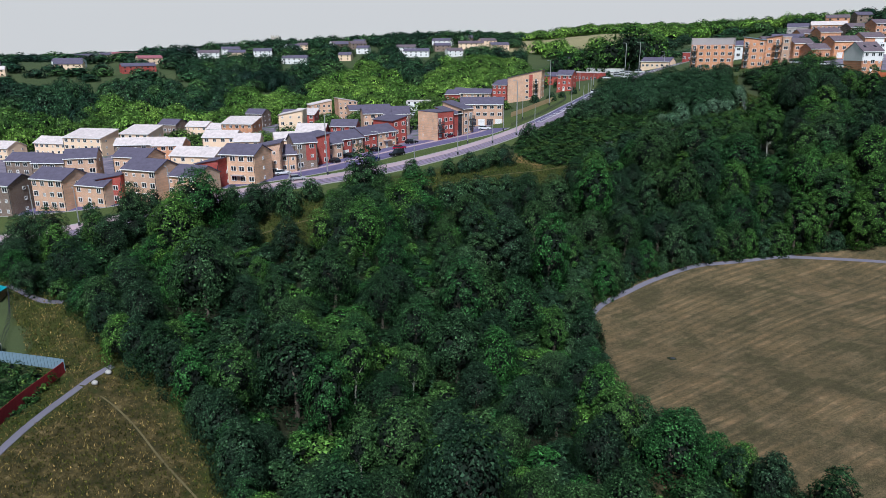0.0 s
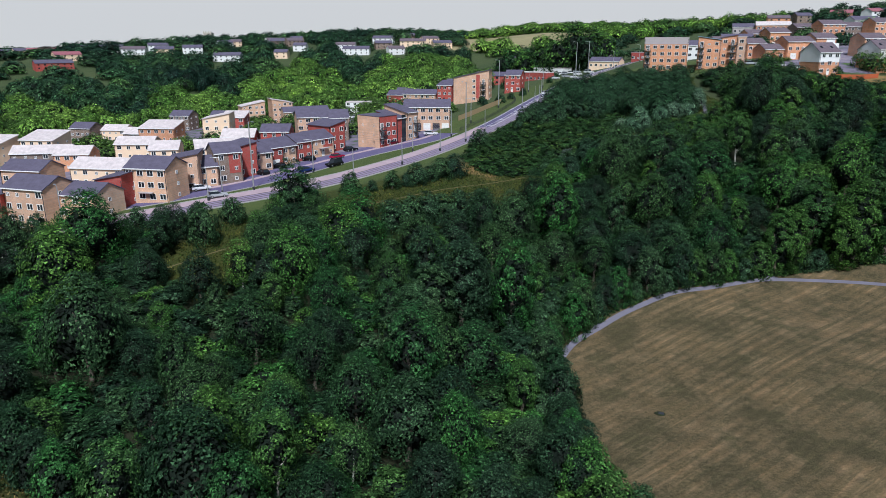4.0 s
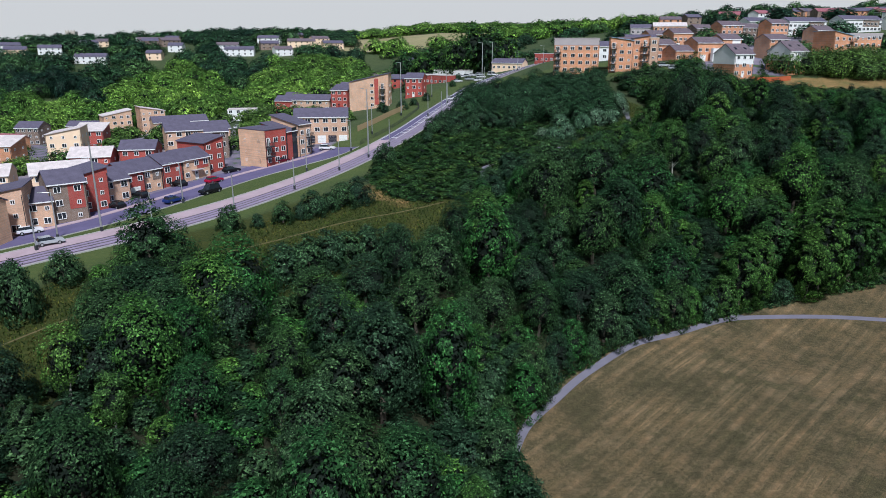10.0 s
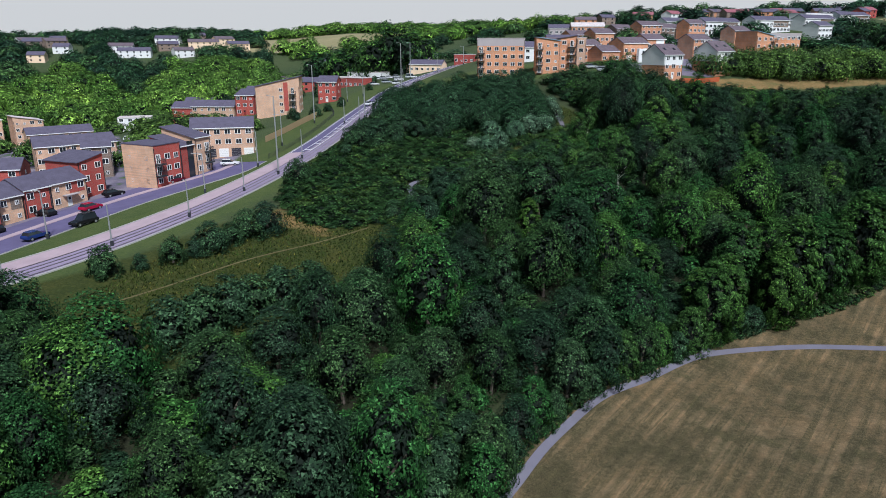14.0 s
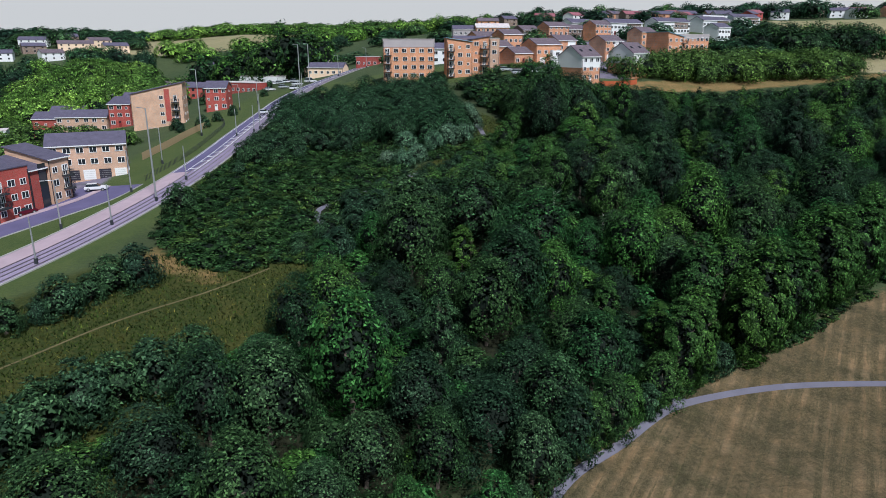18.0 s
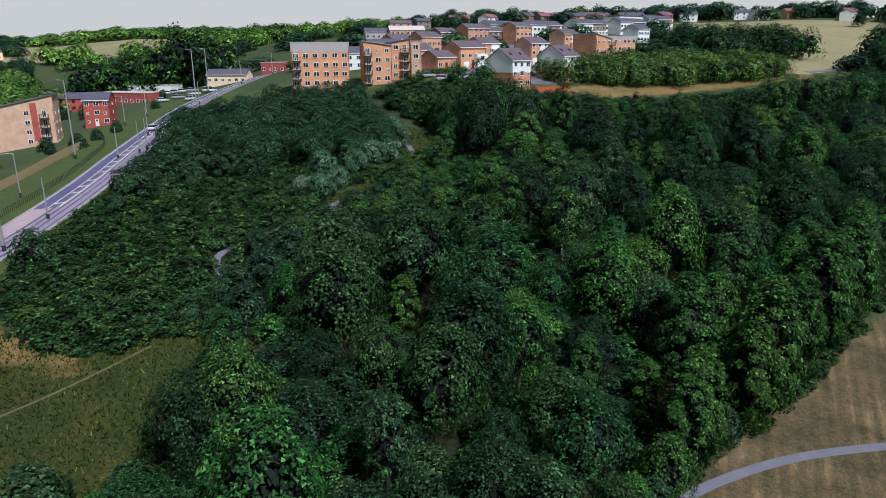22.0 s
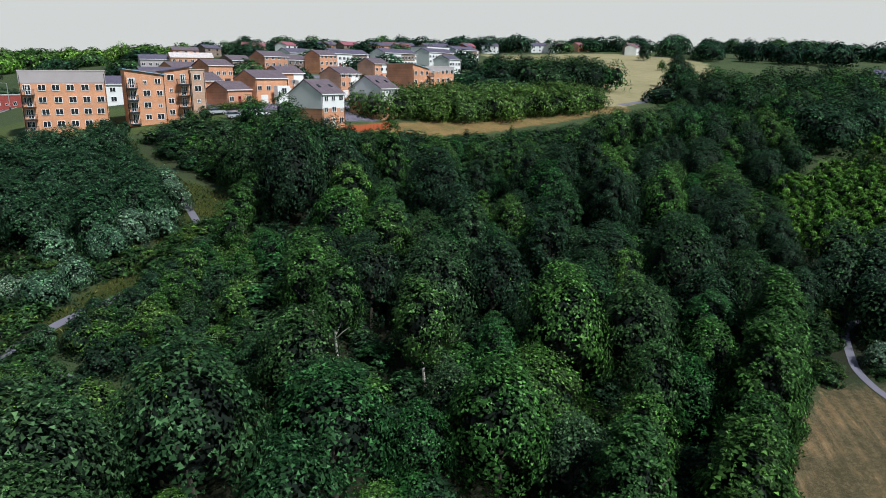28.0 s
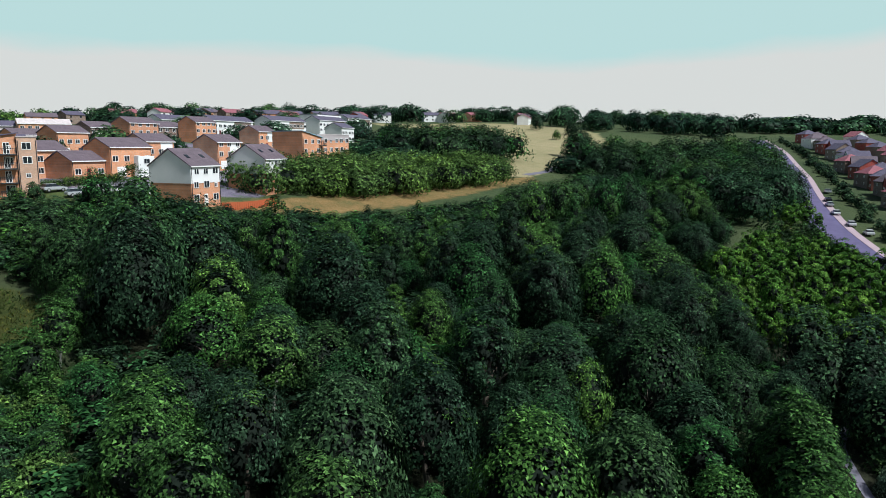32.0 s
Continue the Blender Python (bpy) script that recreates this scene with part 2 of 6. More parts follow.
TIMBER = plain("fence_timber", (0.34, 0.25, 0.14), 0.85, vary=0.25, scale=3)
RUBBER = plain("tyre_rubber", (0.02, 0.02, 0.02), 0.85)

# ---- the lie of the land ----
GX = (-260, -170, -110, -65, -30, 5, 40, 80, 130, 200, 300)
GY = (-20, 40, 80, 120, 160, 210, 270, 380, 520)
SPOT = (
    (-2, 2, 4, 4, 1, -1, 0, 2, 4, 8, 12),
    (2, 8, 12, 13.5, 8, 0, 2, 3, 5, 12, 18),
    (3, 9, 13, 15.5, 15, 9, 3.6, 5.5, 8, 16, 23),
    (3, 9, 14, 17, 19, 19.5, 16, 12, 14, 21, 28),
    (3, 9, 15.5, 19, 23, 25.5, 25, 21, 20, 25, 31),
    (2, 9, 16.5, 22, 27.5, 34.2, 36.8, 34, 32, 31, 34),
    (2, 9, 18, 25.5, 31, 38.0, 41.5, 42.4, 41, 40, 38),
    (3, 10, 20, 28, 34, 42, 47, 52, 54, 52, 50),
    (8, 16, 24, 32, 40, 49, 56, 62, 66, 66, 60),
)
# heading to the left of +y, skyline's height in degrees, distance of the ridge
RIDGE = ((-180, 1.0, 900), (-90, 0.6, 1800), (-70, 0.9, 2400), (-58, 1.25, 1600), (-46, 2.1, 560), (-30, 2.2, 560), (-18, 1.7, 580), (-8, 1.15, 640),
         (0, 0.95, 760), (5, 0.95, 900), (13, 0.85, 1100), (19, 0.1, 1150), (27, 0.2, 1400), (34, 0.0, 1700), (60, -1.1, 1900), (110, -0.6, 1500), (180, 1.0, 900))


def smooth(a, b, v):
    v = np.clip((v - a) / (b - a), 0, 1)
    return v * v * (3 - 2 * v)


def hermite(knots, rows, v):
    """Smooth curve through the rows at the knots, evaluated for each v; flat beyond the ends."""
    k = np.asarray(knots, float)
    v = np.clip(v, k[0], k[-1])
    n = np.clip(np.searchsorted(k, v, side="right") - 1, 0, len(k) - 2)
    slope = np.gradient(np.asarray(rows, float), k, axis=0)
    h = k[n + 1] - k[n]
    u = (v - k[n]) / h
    a, b = np.asarray(rows, float)[n], np.asarray(rows, float)[n + 1]
    sa, sb = slope[n], slope[n + 1]
    if np.ndim(a) > 1:
        u, h = u[:, None], h[:, None]
    return (2 * u**3 - 3 * u**2 + 1) * a + (u**3 - 2 * u**2 + u) * h * sa + (3 * u**2 - 2 * u**3) * b + (u**3 - u**2) * h * sb


def land(x, y):
    """Height of the ground at many places."""
    x, y = np.atleast_1d(np.asarray(x, float)), np.atleast_1d(np.asarray(y, float))
    x, y = np.broadcast_arrays(x, y)
    shape = x.shape
    x, y = x.ravel(), y.ravel()
    rows = hermite(GY, SPOT, y)
    k = np.asarray(GX, float)
    vx = np.clip(x, k[0], k[-1])
    n = np.clip(np.searchsorted(k, vx, side="right") - 1, 0, len(k) - 2)
    slope = np.gradient(rows, k, axis=1)
    i, h = np.arange(len(x)), k[n + 1] - k[n]
    u = (vx - k[n]) / h
    z = (2 * u**3 - 3 * u**2 + 1) * rows[i, n] + (u**3 - 2 * u**2 + u) * h * slope[i, n] + (3 * u**2 - 2 * u**3) * rows[i, n + 1] + (u**3 - u**2) * h * slope[i, n + 1]
    dx, dy = x - 10, y - 60
    r, az = np.hypot(dx, dy), np.degrees(np.arctan2(-dx, dy))
    rg = np.array(RIDGE)
    e, far = np.interp(az, rg[:, 0], rg[:, 1]), np.interp(az, rg[:, 0], rg[:, 2])
    zf = 46 + np.minimum(r, far) * np.tan(np.radians(e)) - np.maximum(r - far, 0) * 0.02
    zf = zf + 4 * np.sin(x / 130 + 1.0) * np.sin(y / 170) * smooth(500, 900, r)
    w = smooth(300, 620, r)
    return (z * (1 - w) + zf * w).reshape(shape)


def ground(x, y):
    return float(land(x, y)[0])

# ---- building blocks ----
def mesh_of(name, verts, faces, mats, index=None, tint=None, lobe=None):
    me = bpy.data.meshes.new(name)
    if isinstance(faces, list):
        me.from_pydata(np.asarray(verts, float).tolist(), [], faces)
    else:
        n, k = faces.shape
        me.vertices.add(len(verts))
        me.vertices.foreach_set("co", np.asarray(verts, np.float32).ravel())
        me.loops.add(n * k)
        me.loops.foreach_set("vertex_index", faces.astype(np.int32).ravel())
        me.polygons.add(n)
        me.polygons.foreach_set("loop_start", np.arange(0, n * k, k, dtype=np.int32))
        me.polygons.foreach_set("loop_total", np.full(n, k, np.int32))
        me.update(calc_edges=True)
    for m in mats if isinstance(mats, (list, tuple)) else [mats]:
        me.materials.append(m)
    if index is not None:
        me.polygons.foreach_set("material_index", np.asarray(index, np.int32))
    if tint is not None:
        me.attributes.new("tint", "FLOAT", "POINT").data.foreach_set("value", np.asarray(tint, np.float32))
    if lobe is not None:
        me.attributes.new("lobe", "FLOAT", "POINT").data.foreach_set("value", np.asarray(lobe, np.float32))
    me.update()
    return me


def put(name, data, parent=None, m=None, label=""):
    ob = new(name, data)
    if parent is not None:
        ob.parent = parent
    if m is not None:
        ob.matrix_basis = m
    return tagged(ob, label)


def thing(name, m, label, category, group="", kind=""):
    ob = new(name)
    ob.matrix_basis = m
    return tagged(ob, label, category, group, kind)


def to_mesh(bm, name, mat):
    me = bpy.data.meshes.new(name)
    bm.to_mesh(me)
    bm.free()
    me.materials.append(mat)
    return me


def box(bm, x0, x1, y0, y1, z0, z1):
    v = [bm.verts.new(p) for p in ((x0, y0, z0), (x1, y0, z0), (x1, y1, z0), (x0, y1, z0), (x0, y0, z1), (x1, y0, z1), (x1, y1, z1), (x0, y1, z1))]
    for f in ((3, 2, 1, 0), (4, 5, 6, 7), (0, 1, 5, 4), (1, 2, 6, 5), (2, 3, 7, 6), (3, 0, 4, 7)):
        bm.faces.new([v[i] for i in f])
    return v


def box_mesh(name, mat, x0, x1, y0, y1, z0, z1, bevel=0.0):
    bm = bmesh.new()
    box(bm, x0, x1, y0, y1, z0, z1)
    if bevel:
        bmesh.ops.bevel(bm, geom=bm.edges[:], offset=bevel, segments=2, affect="EDGES")
    return to_mesh(bm, name, mat)


def tube(bm, points, radii, sides=7):
    """A round bar through the points."""
    rings = []
    for i, (p, r) in enumerate(zip(points, radii)):
        a, b = Vector(points[max(i - 1, 0)]), Vector(points[min(i + 1, len(points) - 1)])
        q = (b - a).normalized().to_track_quat("Z", "Y")
        rings.append([bm.verts.new(Vector(p) + q @ Vector((r * math.cos(k * 2 * math.pi / sides), r * math.sin(k * 2 * math.pi / sides), 0))) for k in range(sides)])
    for u, v in zip(rings, rings[1:]):
        for k in range(sides):
            bm.faces.new((u[k], u[(k + 1) % sides], v[(k + 1) % sides], v[k]))
    bm.faces.new(rings[0][::-1])
    bm.faces.new(rings[-1])


def inside(poly, x, y):
    x, y = np.asarray(x, float), np.asarray(y, float)
    hit = np.zeros(x.shape, bool)
    for (x0, y0), (x1, y1) in zip(poly, poly[1:] + poly[:1]):
        cross = (y0 > y) != (y1 > y)
        hit ^= cross & (x < (x1 - x0) * (y - y0) / (y1 - y0 + 1e-12) + x0)
    return hit


def edge_distance(poly, x, y, closed=True):
    """Distance to the outline of a polygon or, with closed off, to a line."""
    best = np.full(np.shape(x), 1e9)
    for (x0, y0), (x1, y1) in zip(poly, poly[1:] + poly[:1] if closed else poly[1:]):
        dx, dy = x1 - x0, y1 - y0
        u = np.clip(((x - x0) * dx + (y - y0) * dy) / (dx * dx + dy * dy), 0, 1)
        best = np.minimum(best, np.hypot(x - x0 - u * dx, y - y0 - u * dy))
    return best


def curve_through(points, step=2.0):
    """Many places along a smooth line through the points."""
    p = np.asarray(points, float)
    s = np.r_[0, np.cumsum(np.hypot(*np.diff(p, axis=0).T))]
    n = max(2, int(s[-1] / step))
    return hermite(s, p, np.linspace(0, s[-1], n))


def strip(name, line, left, right, rise, mat, thick=0.0, across=4, level=False):
    """A ribbon along a line, from left to right metres beside it, lying on the land."""
    p = np.asarray(line)
    d = np.gradient(p, axis=0)
    d /= np.hypot(d[:, 0], d[:, 1])[:, None]
    nrm = np.c_[-d[:, 1], d[:, 0]]
    cols = np.linspace(left, right, across)
    xy = p[:, None] + nrm[:, None] * cols[None, :, None]
    z = land(xy[..., 0], xy[..., 1]) + rise
    if level:
        z = np.repeat(land(p[:, 0], p[:, 1])[:, None], across, 1) + rise
    v = np.concatenate([xy, z[..., None]], -1).reshape(-1, 3)
    n, k = len(p), across
    f = [(i * k + j + 1, i * k + j, (i + 1) * k + j, (i + 1) * k + j + 1) for i in range(n - 1) for j in range(k - 1)]
    if thick:
        m = len(v)
        v = np.concatenate([v, v - (0, 0, thick)])
        for i in range(n - 1):
            f.append((i * k, m + i * k, m + (i + 1) * k, (i + 1) * k))
            f.append((i * k + k - 1, (i + 1) * k + k - 1, m + (i + 1) * k + k - 1, m + i * k + k - 1))
    return mesh_of(name, v, f, mat)


# ---- the plan ----
FIELD = [(14, -6), (12, 8), (7, 20), (2, 33), (1, 45), (6, 54), (14, 65), (25, 72), (35, 79), (48, 86), (60, 92), (73, 99), (86, 104), (93, 101), (104, 95),
         (135, 75), (150, 20), (120, -50), (60, -70), (35, -30)]
FIELD_PATH = [(15, -6), (13, 4), (9.5, 15), (5, 26), (2.5, 36), (3.5, 42.5), (7, 49), (10, 54), (13, 58), (18, 64), (24, 68.5), (35, 77), (42, 79.3), (50, 80.4), (58, 79.9), (65, 78.6), (80, 73), (100, 62)]
BEND_PATH = [(114, 114), (107, 113), (102, 111.6), (98.9, 109.3), (96.4, 107.2), (94.2, 105.2), (92.5, 102.6), (91.2, 99), (92, 92)]
FOREST = [(-20, -45), (-15, -27), (-29, -19), (-42, -14), (-52, -14.5), (-60, -12), (-68, -8.5), (-78, -5), (-90, -3), (-104, -3), (-108, 5), (-95, 12), (-92, 16), (-87, 23), (-77, 28), (-71, 35), (-63, 38), (-60, 47), (-57, 54), (-48, 56), (-42, 51),
          (-35, 51), (-30, 55), (-26, 59), (-22, 67), (-18, 74), (-13, 79), (-12, 84), (-12, 90), (-7, 95), (-4, 101), (1, 108), (11, 110), (17, 117), (22, 128), (26, 138), (28, 150), (30, 160), (31, 170), (23, 184), (20, 194),
          (22, 206), (38, 207), (50, 204), (62, 201), (74, 199.5), (85, 199), (102, 201), (118, 205), (131, 208), (160, 196), (200, 205), (215, 198), (180, 172), (150, 159), (132, 148),
          (122, 135), (112, 126), (104, 118), (99, 124), (91, 120), (86, 112), (80, 107), (70, 102), (58, 95), (46, 89), (35, 82), (23, 74), (13, 66.5), (4, 58), (-2, 48), (-1, 33), (3, 20), (8, 8),
          (12, -1), (22, -3), (30, -9), (40, -13), (50, -22), (40, -50), (10, -65)]
BEND_WOOD = [(82, 106), (90, 118), (101, 124), (122, 138), (140, 150), (172, 150), (160, 122), (130, 104), (113, 97), (100, 97)]
LOW_GLADE = [(-63, 50), (-57, 48), (-52, 40), (-49.5, 32), (-46, 24), (-50, 20), (-58, 23), (-64, 31), (-64, 42)]
GRASS_STRIP = [(-60, 66), (-50, 80), (-40, 98), (-33, 104), (-24, 96), (-14, 101), (-6, 104), (-8, 88), (-14, 72), (-24, 56), (-40, 48), (-56, 56)]
SCRUB = [(-33, 104), (-36, 112), (-37, 124), (-34.5, 140), (-31.5, 158), (-20, 158), (-8, 148), (2, 136), (2, 128), (-3, 122), (-6, 110), (-8, 101), (-16, 99), (-25, 96)]
WILLOWS = [(-27, 165), (-28, 186), (-23, 206), (-10, 214), (4, 208), (13, 196), (17, 182), (19, 168), (18, 158), (9, 152), (-2, 153), (-14, 158)]
PATH_GLADE = [(10, 206), (18, 202), (19, 184), (28, 172), (28, 163), (22, 150), (8, 132), (1, 128), (0, 133), (15, 150), (17, 165), (14, 182), (8, 198)]
BROWN_STRIP = [(62, 206), (80, 205), (100, 208), (128, 218), (152, 228), (176, 236), (182, 244), (160, 240), (128, 230), (100, 222), (78, 216), (62, 211)]
HILL_FIELD = [(160, 248), (178, 243), (205, 255), (250, 268), (300, 300), (335, 340), (370, 385), (350, 450), (300, 480), (250, 460), (235, 400), (200, 320), (170, 290)]
FAR_FIELD = [(-250, 590), (-200, 560), (-150, 545), (-85, 520), (-70, 560), (-60, 700), (-220, 760), (-330, 720)]
OLD_MEADOW = [(-18, -27), (-29, -19), (-42, -12), (-55, -11), (-66, -7), (-84, -3), (-95, -3), (-70, -16), (-54, -26), (-52, -45), (-30, -60)]
BIRCH_SCRUB = [(150, 149), (162, 156), (178, 164), (192, 166), (198, 158), (185, 146), (170, 134), (160, 148)]

ESTATE = [(-150, 24), (-108, 39), (-90, 58), (-82, 75), (-77, 95), (-70, 120), (-58, 146), (-60, 168), (-100, 176), (-130, 225), (-215, 236), (-262, 180), (-262, 92), (-180, 46)]

UPPER_ESTATE = [(36, 224), (58, 216), (74, 217), (92, 236), (112, 262), (112, 332), (40, 332), (26, 262)]

# ---- ground ----
def spread(lo, hi, step, far, grow=1.16):
    inner = list(np.arange(lo, hi + 0.1, step))
    out, d = [], step
    while inner[0] - sum(out) > -far:
        d *= grow
        out.append(d)
    left = [lo - v for v in np.cumsum(out)][::-1]
    right, d = [hi], step
    while right[-1] < far:
        d *= grow
        right.append(right[-1] + d)
    return np.array(left + inner + right[1:])


gx, gy = spread(-130, 220, 3.0, 4600), spread(-70, 270, 3.0, 4600)
mx, my = np.meshgrid(gx, gy)
mz = land(mx, my)
nx, ny = len(gx), len(gy)
quads = (np.arange(ny - 1)[:, None] * nx + np.arange(nx - 1)[None, :]).ravel()
GRASS, t, b = shader("ground_grass", 0.95)
zone = node(t, "ShaderNodeAttribute", attribute="zone")
zs = node(t, "ShaderNodeSeparateColor")
t.links.new(zone.outputs["Color"], zs.inputs[0])
n_big, n_mid, n_fine, n_tuft = noisy(t, 0.03, 5), noisy(t, 0.22, 5), noisy(t, 2.2, 5, 0.7), noisy(t, 9.0, 3)


def edge(tree, value, wobble):
    a = node(tree, "ShaderNodeMath", operation="MULTIPLY_ADD")
    a.inputs[1].default_value, a.inputs[2].default_value = 0.5, -0.25
    tree.links.new(wobble, a.inputs[0])
    s = node(tree, "ShaderNodeMath", operation="ADD")
    tree.links.new(value, s.inputs[0])
    tree.links.new(a.outputs[0], s.inputs[1])
    r = node(tree, "ShaderNodeMapRange", From_Min=0.42, From_Max=0.58)
    tree.links.new(s.outputs[0], r.inputs[0])
    return r.outputs[0]


c_wood = ramp(t, n_mid, ((0.3, (0.030, 0.045, 0.018)), (0.7, (0.060, 0.085, 0.030))))
c_far = ramp(t, n_big, ((0.35, (0.034, 0.058, 0.022)), (0.65, (0.070, 0.090, 0.034))))
c_land = blend(t, n_fine, c_wood, c_far)
# mown dry field with pale mowing lines
tc = node(t, "ShaderNodeTexCoord")
mp = node(t, "ShaderNodeMapping", Rotation=(0, 0, radians(36)))
t.links.new(tc.outputs["Object"], mp.inputs[0])
wave = node(t, "ShaderNodeTexWave", Scale=0.19, Distortion=0.9, Detail=3.0, Detail_Scale=0.3)
t.links.new(mp.outputs[0], wave.inputs["Vector"])
mow = node(t, "ShaderNodeMapping", Scale=(2.0, 0.06, 1.0))
t.links.new(mp.outputs[0], mow.inputs[0])
streak = node(t, "ShaderNodeTexNoise", Scale=0.8, Detail=4.0, Roughness=0.65)
t.links.new(mow.outputs[0], streak.inputs["Vector"])
c_dry = ramp(t, n_mid, ((0.38, (0.066, 0.054, 0.024)), (0.5, (0.148, 0.104, 0.054)), (0.61, (0.240, 0.172, 0.098))))
c_green = ramp(t, n_fine, ((0.3, (0.040, 0.042, 0.018)), (0.7, (0.074, 0.068, 0.030))))
lines = ramp(t, streak.outputs[0], ((0.44, (0, 0, 0)), (0.53, (1, 1, 1))))
c_field = blend(t, lines, c_green, c_dry)
rows = ramp(t, wave.outputs[0], ((0.0, (0.30, 0.40, 0.27)), (0.4, (0.80, 0.85, 0.78)), (0.7, (1.1, 1.08, 1.06)), (1.0, (1.55, 1.42, 1.34))))
faint = ramp(t, noisy(t, 0.06, 4), ((0.36, (0.25, 0.25, 0.25)), (0.52, (1.0, 1.0, 1.0))))
c_field = blend(t, faint, c_field, blend(t, 1.0, c_field, rows, "MULTIPLY"))
patch = ramp(t, n_big, ((0.40, (0.0, 0.0, 0.0)), (0.66, (0.55, 0.55, 0.55))))
c_field = blend(t, patch, c_field, c_dry)
c_field = blend(t, 0.42, c_field, ramp(t, n_fine, ((0.36, (0.030, 0.030, 0.010)), (0.5, (0.095, 0.072, 0.034)), (0.64, (0.22, 0.165, 0.09)))))
blot = ramp(t, noisy(t, 0.16, 6, 0.7), ((0.40, (0.32, 0.40, 0.30)), (0.48, (0.74, 0.75, 0.74)), (0.6, (1.08, 1.00, 0.94))))
c_field = blend(t, 1.0, c_field, blot, "MULTIPLY")
c_field = blend(t, 0.32, c_field, ramp(t, n_tuft, ((0.36, (0.028, 0.028, 0.011)), (0.64, (0.22, 0.165, 0.09)))))
# rough summer grass
c_rough = ramp(t, n_mid, ((0.3, (0.015, 0.034, 0.004)), (0.5, (0.028, 0.046, 0.005)), (0.7, (0.058, 0.058, 0.010))))
c_rough = blend(t, 0.5, c_rough, ramp(t, n_fine, ((0.3, (0.010, 0.020, 0.004)), (0.5, (0.036, 0.042, 0.008)), (0.72, (0.11, 0.095, 0.028)))))
c_straw = ramp(t, n_mid, ((0.3, (0.050, 0.062, 0.014)), (0.48, (0.125, 0.085, 0.026)), (0.6, (0.21, 0.115, 0.042)), (0.75, (0.25, 0.17, 0.07))))
c_straw = blend(t, 0.4, c_straw, ramp(t, n_fine, ((0.3, (0.08, 0.09, 0.02)), (0.7, (0.36, 0.25, 0.12)))))
n_clump = noisy(t, 0.55, 6, 0.72)
c_dead = ramp(t, n_clump, ((0.3, (0.010, 0.011, 0.003)), (0.45, (0.032, 0.028, 0.008)), (0.58, (0.075, 0.058, 0.020)), (0.72, (0.20, 0.15, 0.07))))
c_lawn = ramp(t, n_mid, ((0.3, (0.036, 0.070, 0.016)), (0.7, (0.072, 0.100, 0.026))))
c_lawn = blend(t, 0.35, c_lawn, ramp(t, n_fine, ((0.3, (0.028, 0.052, 0.012)), (0.7, (0.125, 0.13, 0.045)))))
# ground much darker within the outlines of wood, willows and scrub
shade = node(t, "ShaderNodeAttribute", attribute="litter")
c_wood_floor = ramp(t, n_fine, ((0.3, (0.010, 0.012, 0.006)), (0.7, (0.026, 0.030, 0.012))))
c_land = blend(t, shade.outputs["Fac"], c_land, c_wood_floor)
col = blend(t, edge(t, zs.outputs[2], n_fine), c_land, c_lawn)
col = blend(t, edge(t, zs.outputs[1], n_mid), col, c_rough)
col = blend(t, edge(t, zs.outputs[0], n_fine), col, c_field)
dry = node(t, "ShaderNodeAttribute", attribute="dry")
col = blend(t, edge(t, dry.outputs["Fac"], n_clump), col, c_dead)
paved = node(t, "ShaderNodeAttribute", attribute="paved")
c_paved = ramp(t, noisy(t, 0.12, 4), ((0.34, (0.06, 0.11, 0.025)), (0.44, (0.13, 0.115, 0.16)), (0.6, (0.21, 0.185, 0.23)), (0.7, (0.30, 0.24, 0.23))))
col = blend(t, edge(t, paved.outputs["Fac"], n_fine), col, c_paved)
straw = node(t, "ShaderNodeAttribute", attribute="straw")
col = blend(t, edge(t, straw.outputs["Fac"], n_mid), col, c_straw)
hill = node(t, "ShaderNodeAttribute", attribute="hill")
c_hill = ramp(t, n_big, ((0.3, (0.20, 0.19, 0.09)), (0.7, (0.32, 0.27, 0.15))))
c_hill = blend(t, 0.3, c_hill, ramp(t, n_mid, ((0.3, (0.14, 0.15, 0.06)), (0.7, (0.34, 0.28, 0.16)))))
col = blend(t, edge(t, hill.outputs["Fac"], n_mid), col, c_hill)
t.links.new(col, b.inputs["Base Color"])
relief(t, b, n_fine, 0.8, 0.35)


def mask(polys, soft=5.0):
    best = np.zeros(mx.shape)
    for poly in polys:
        d = edge_distance(poly, mx, my) * np.where(inside(poly, mx, my), 1, -1)
        best = np.maximum(best, np.clip(0.5 + d / soft / 2, 0, 1))
    return best


me = mesh_of("ground", np.c_[mx.ravel(), my.ravel(), mz.ravel()], np.c_[quads, quads + 1, quads + nx + 1, quads + nx], GRASS)
zone_rgb = np.ones((nx * ny, 4), np.float32)
zone_rgb[:, 0] = mask([FIELD]).ravel()
zone_rgb[:, 1] = mask([GRASS_STRIP, LOW_GLADE, PATH_GLADE, BROWN_STRIP, OLD_MEADOW]).ravel()
road_side = np.clip(1.2 - edge_distance([(-140, 18), (-110, 22), (-86, 45), (-76, 62), (-62, 95), (-52, 125), (-45, 160), (-42, 200), (-33, 260)], mx, my, False) / 24, 0, 1)
estate = np.clip(1.4 - edge_distance([(0, 235), (40, 225), (90, 250)], mx, my, False) / 24, 0, 1)
zone_rgb[:, 2] = np.maximum(road_side, estate).ravel()
me.attributes.new("zone", "FLOAT_COLOR", "POINT").data.foreach_set("color", zone_rgb.ravel())
STRAW = [BROWN_STRIP, [(182, 152), (188, 167), (197, 164), (192, 151)], [(-34, 103), (-29, 101), (-22, 93), (-25, 92), (-36, 98)]]
me.attributes.new("straw", "FLOAT", "POINT").data.foreach_set("value", mask(STRAW, 6.0).ravel().astype(np.float32))
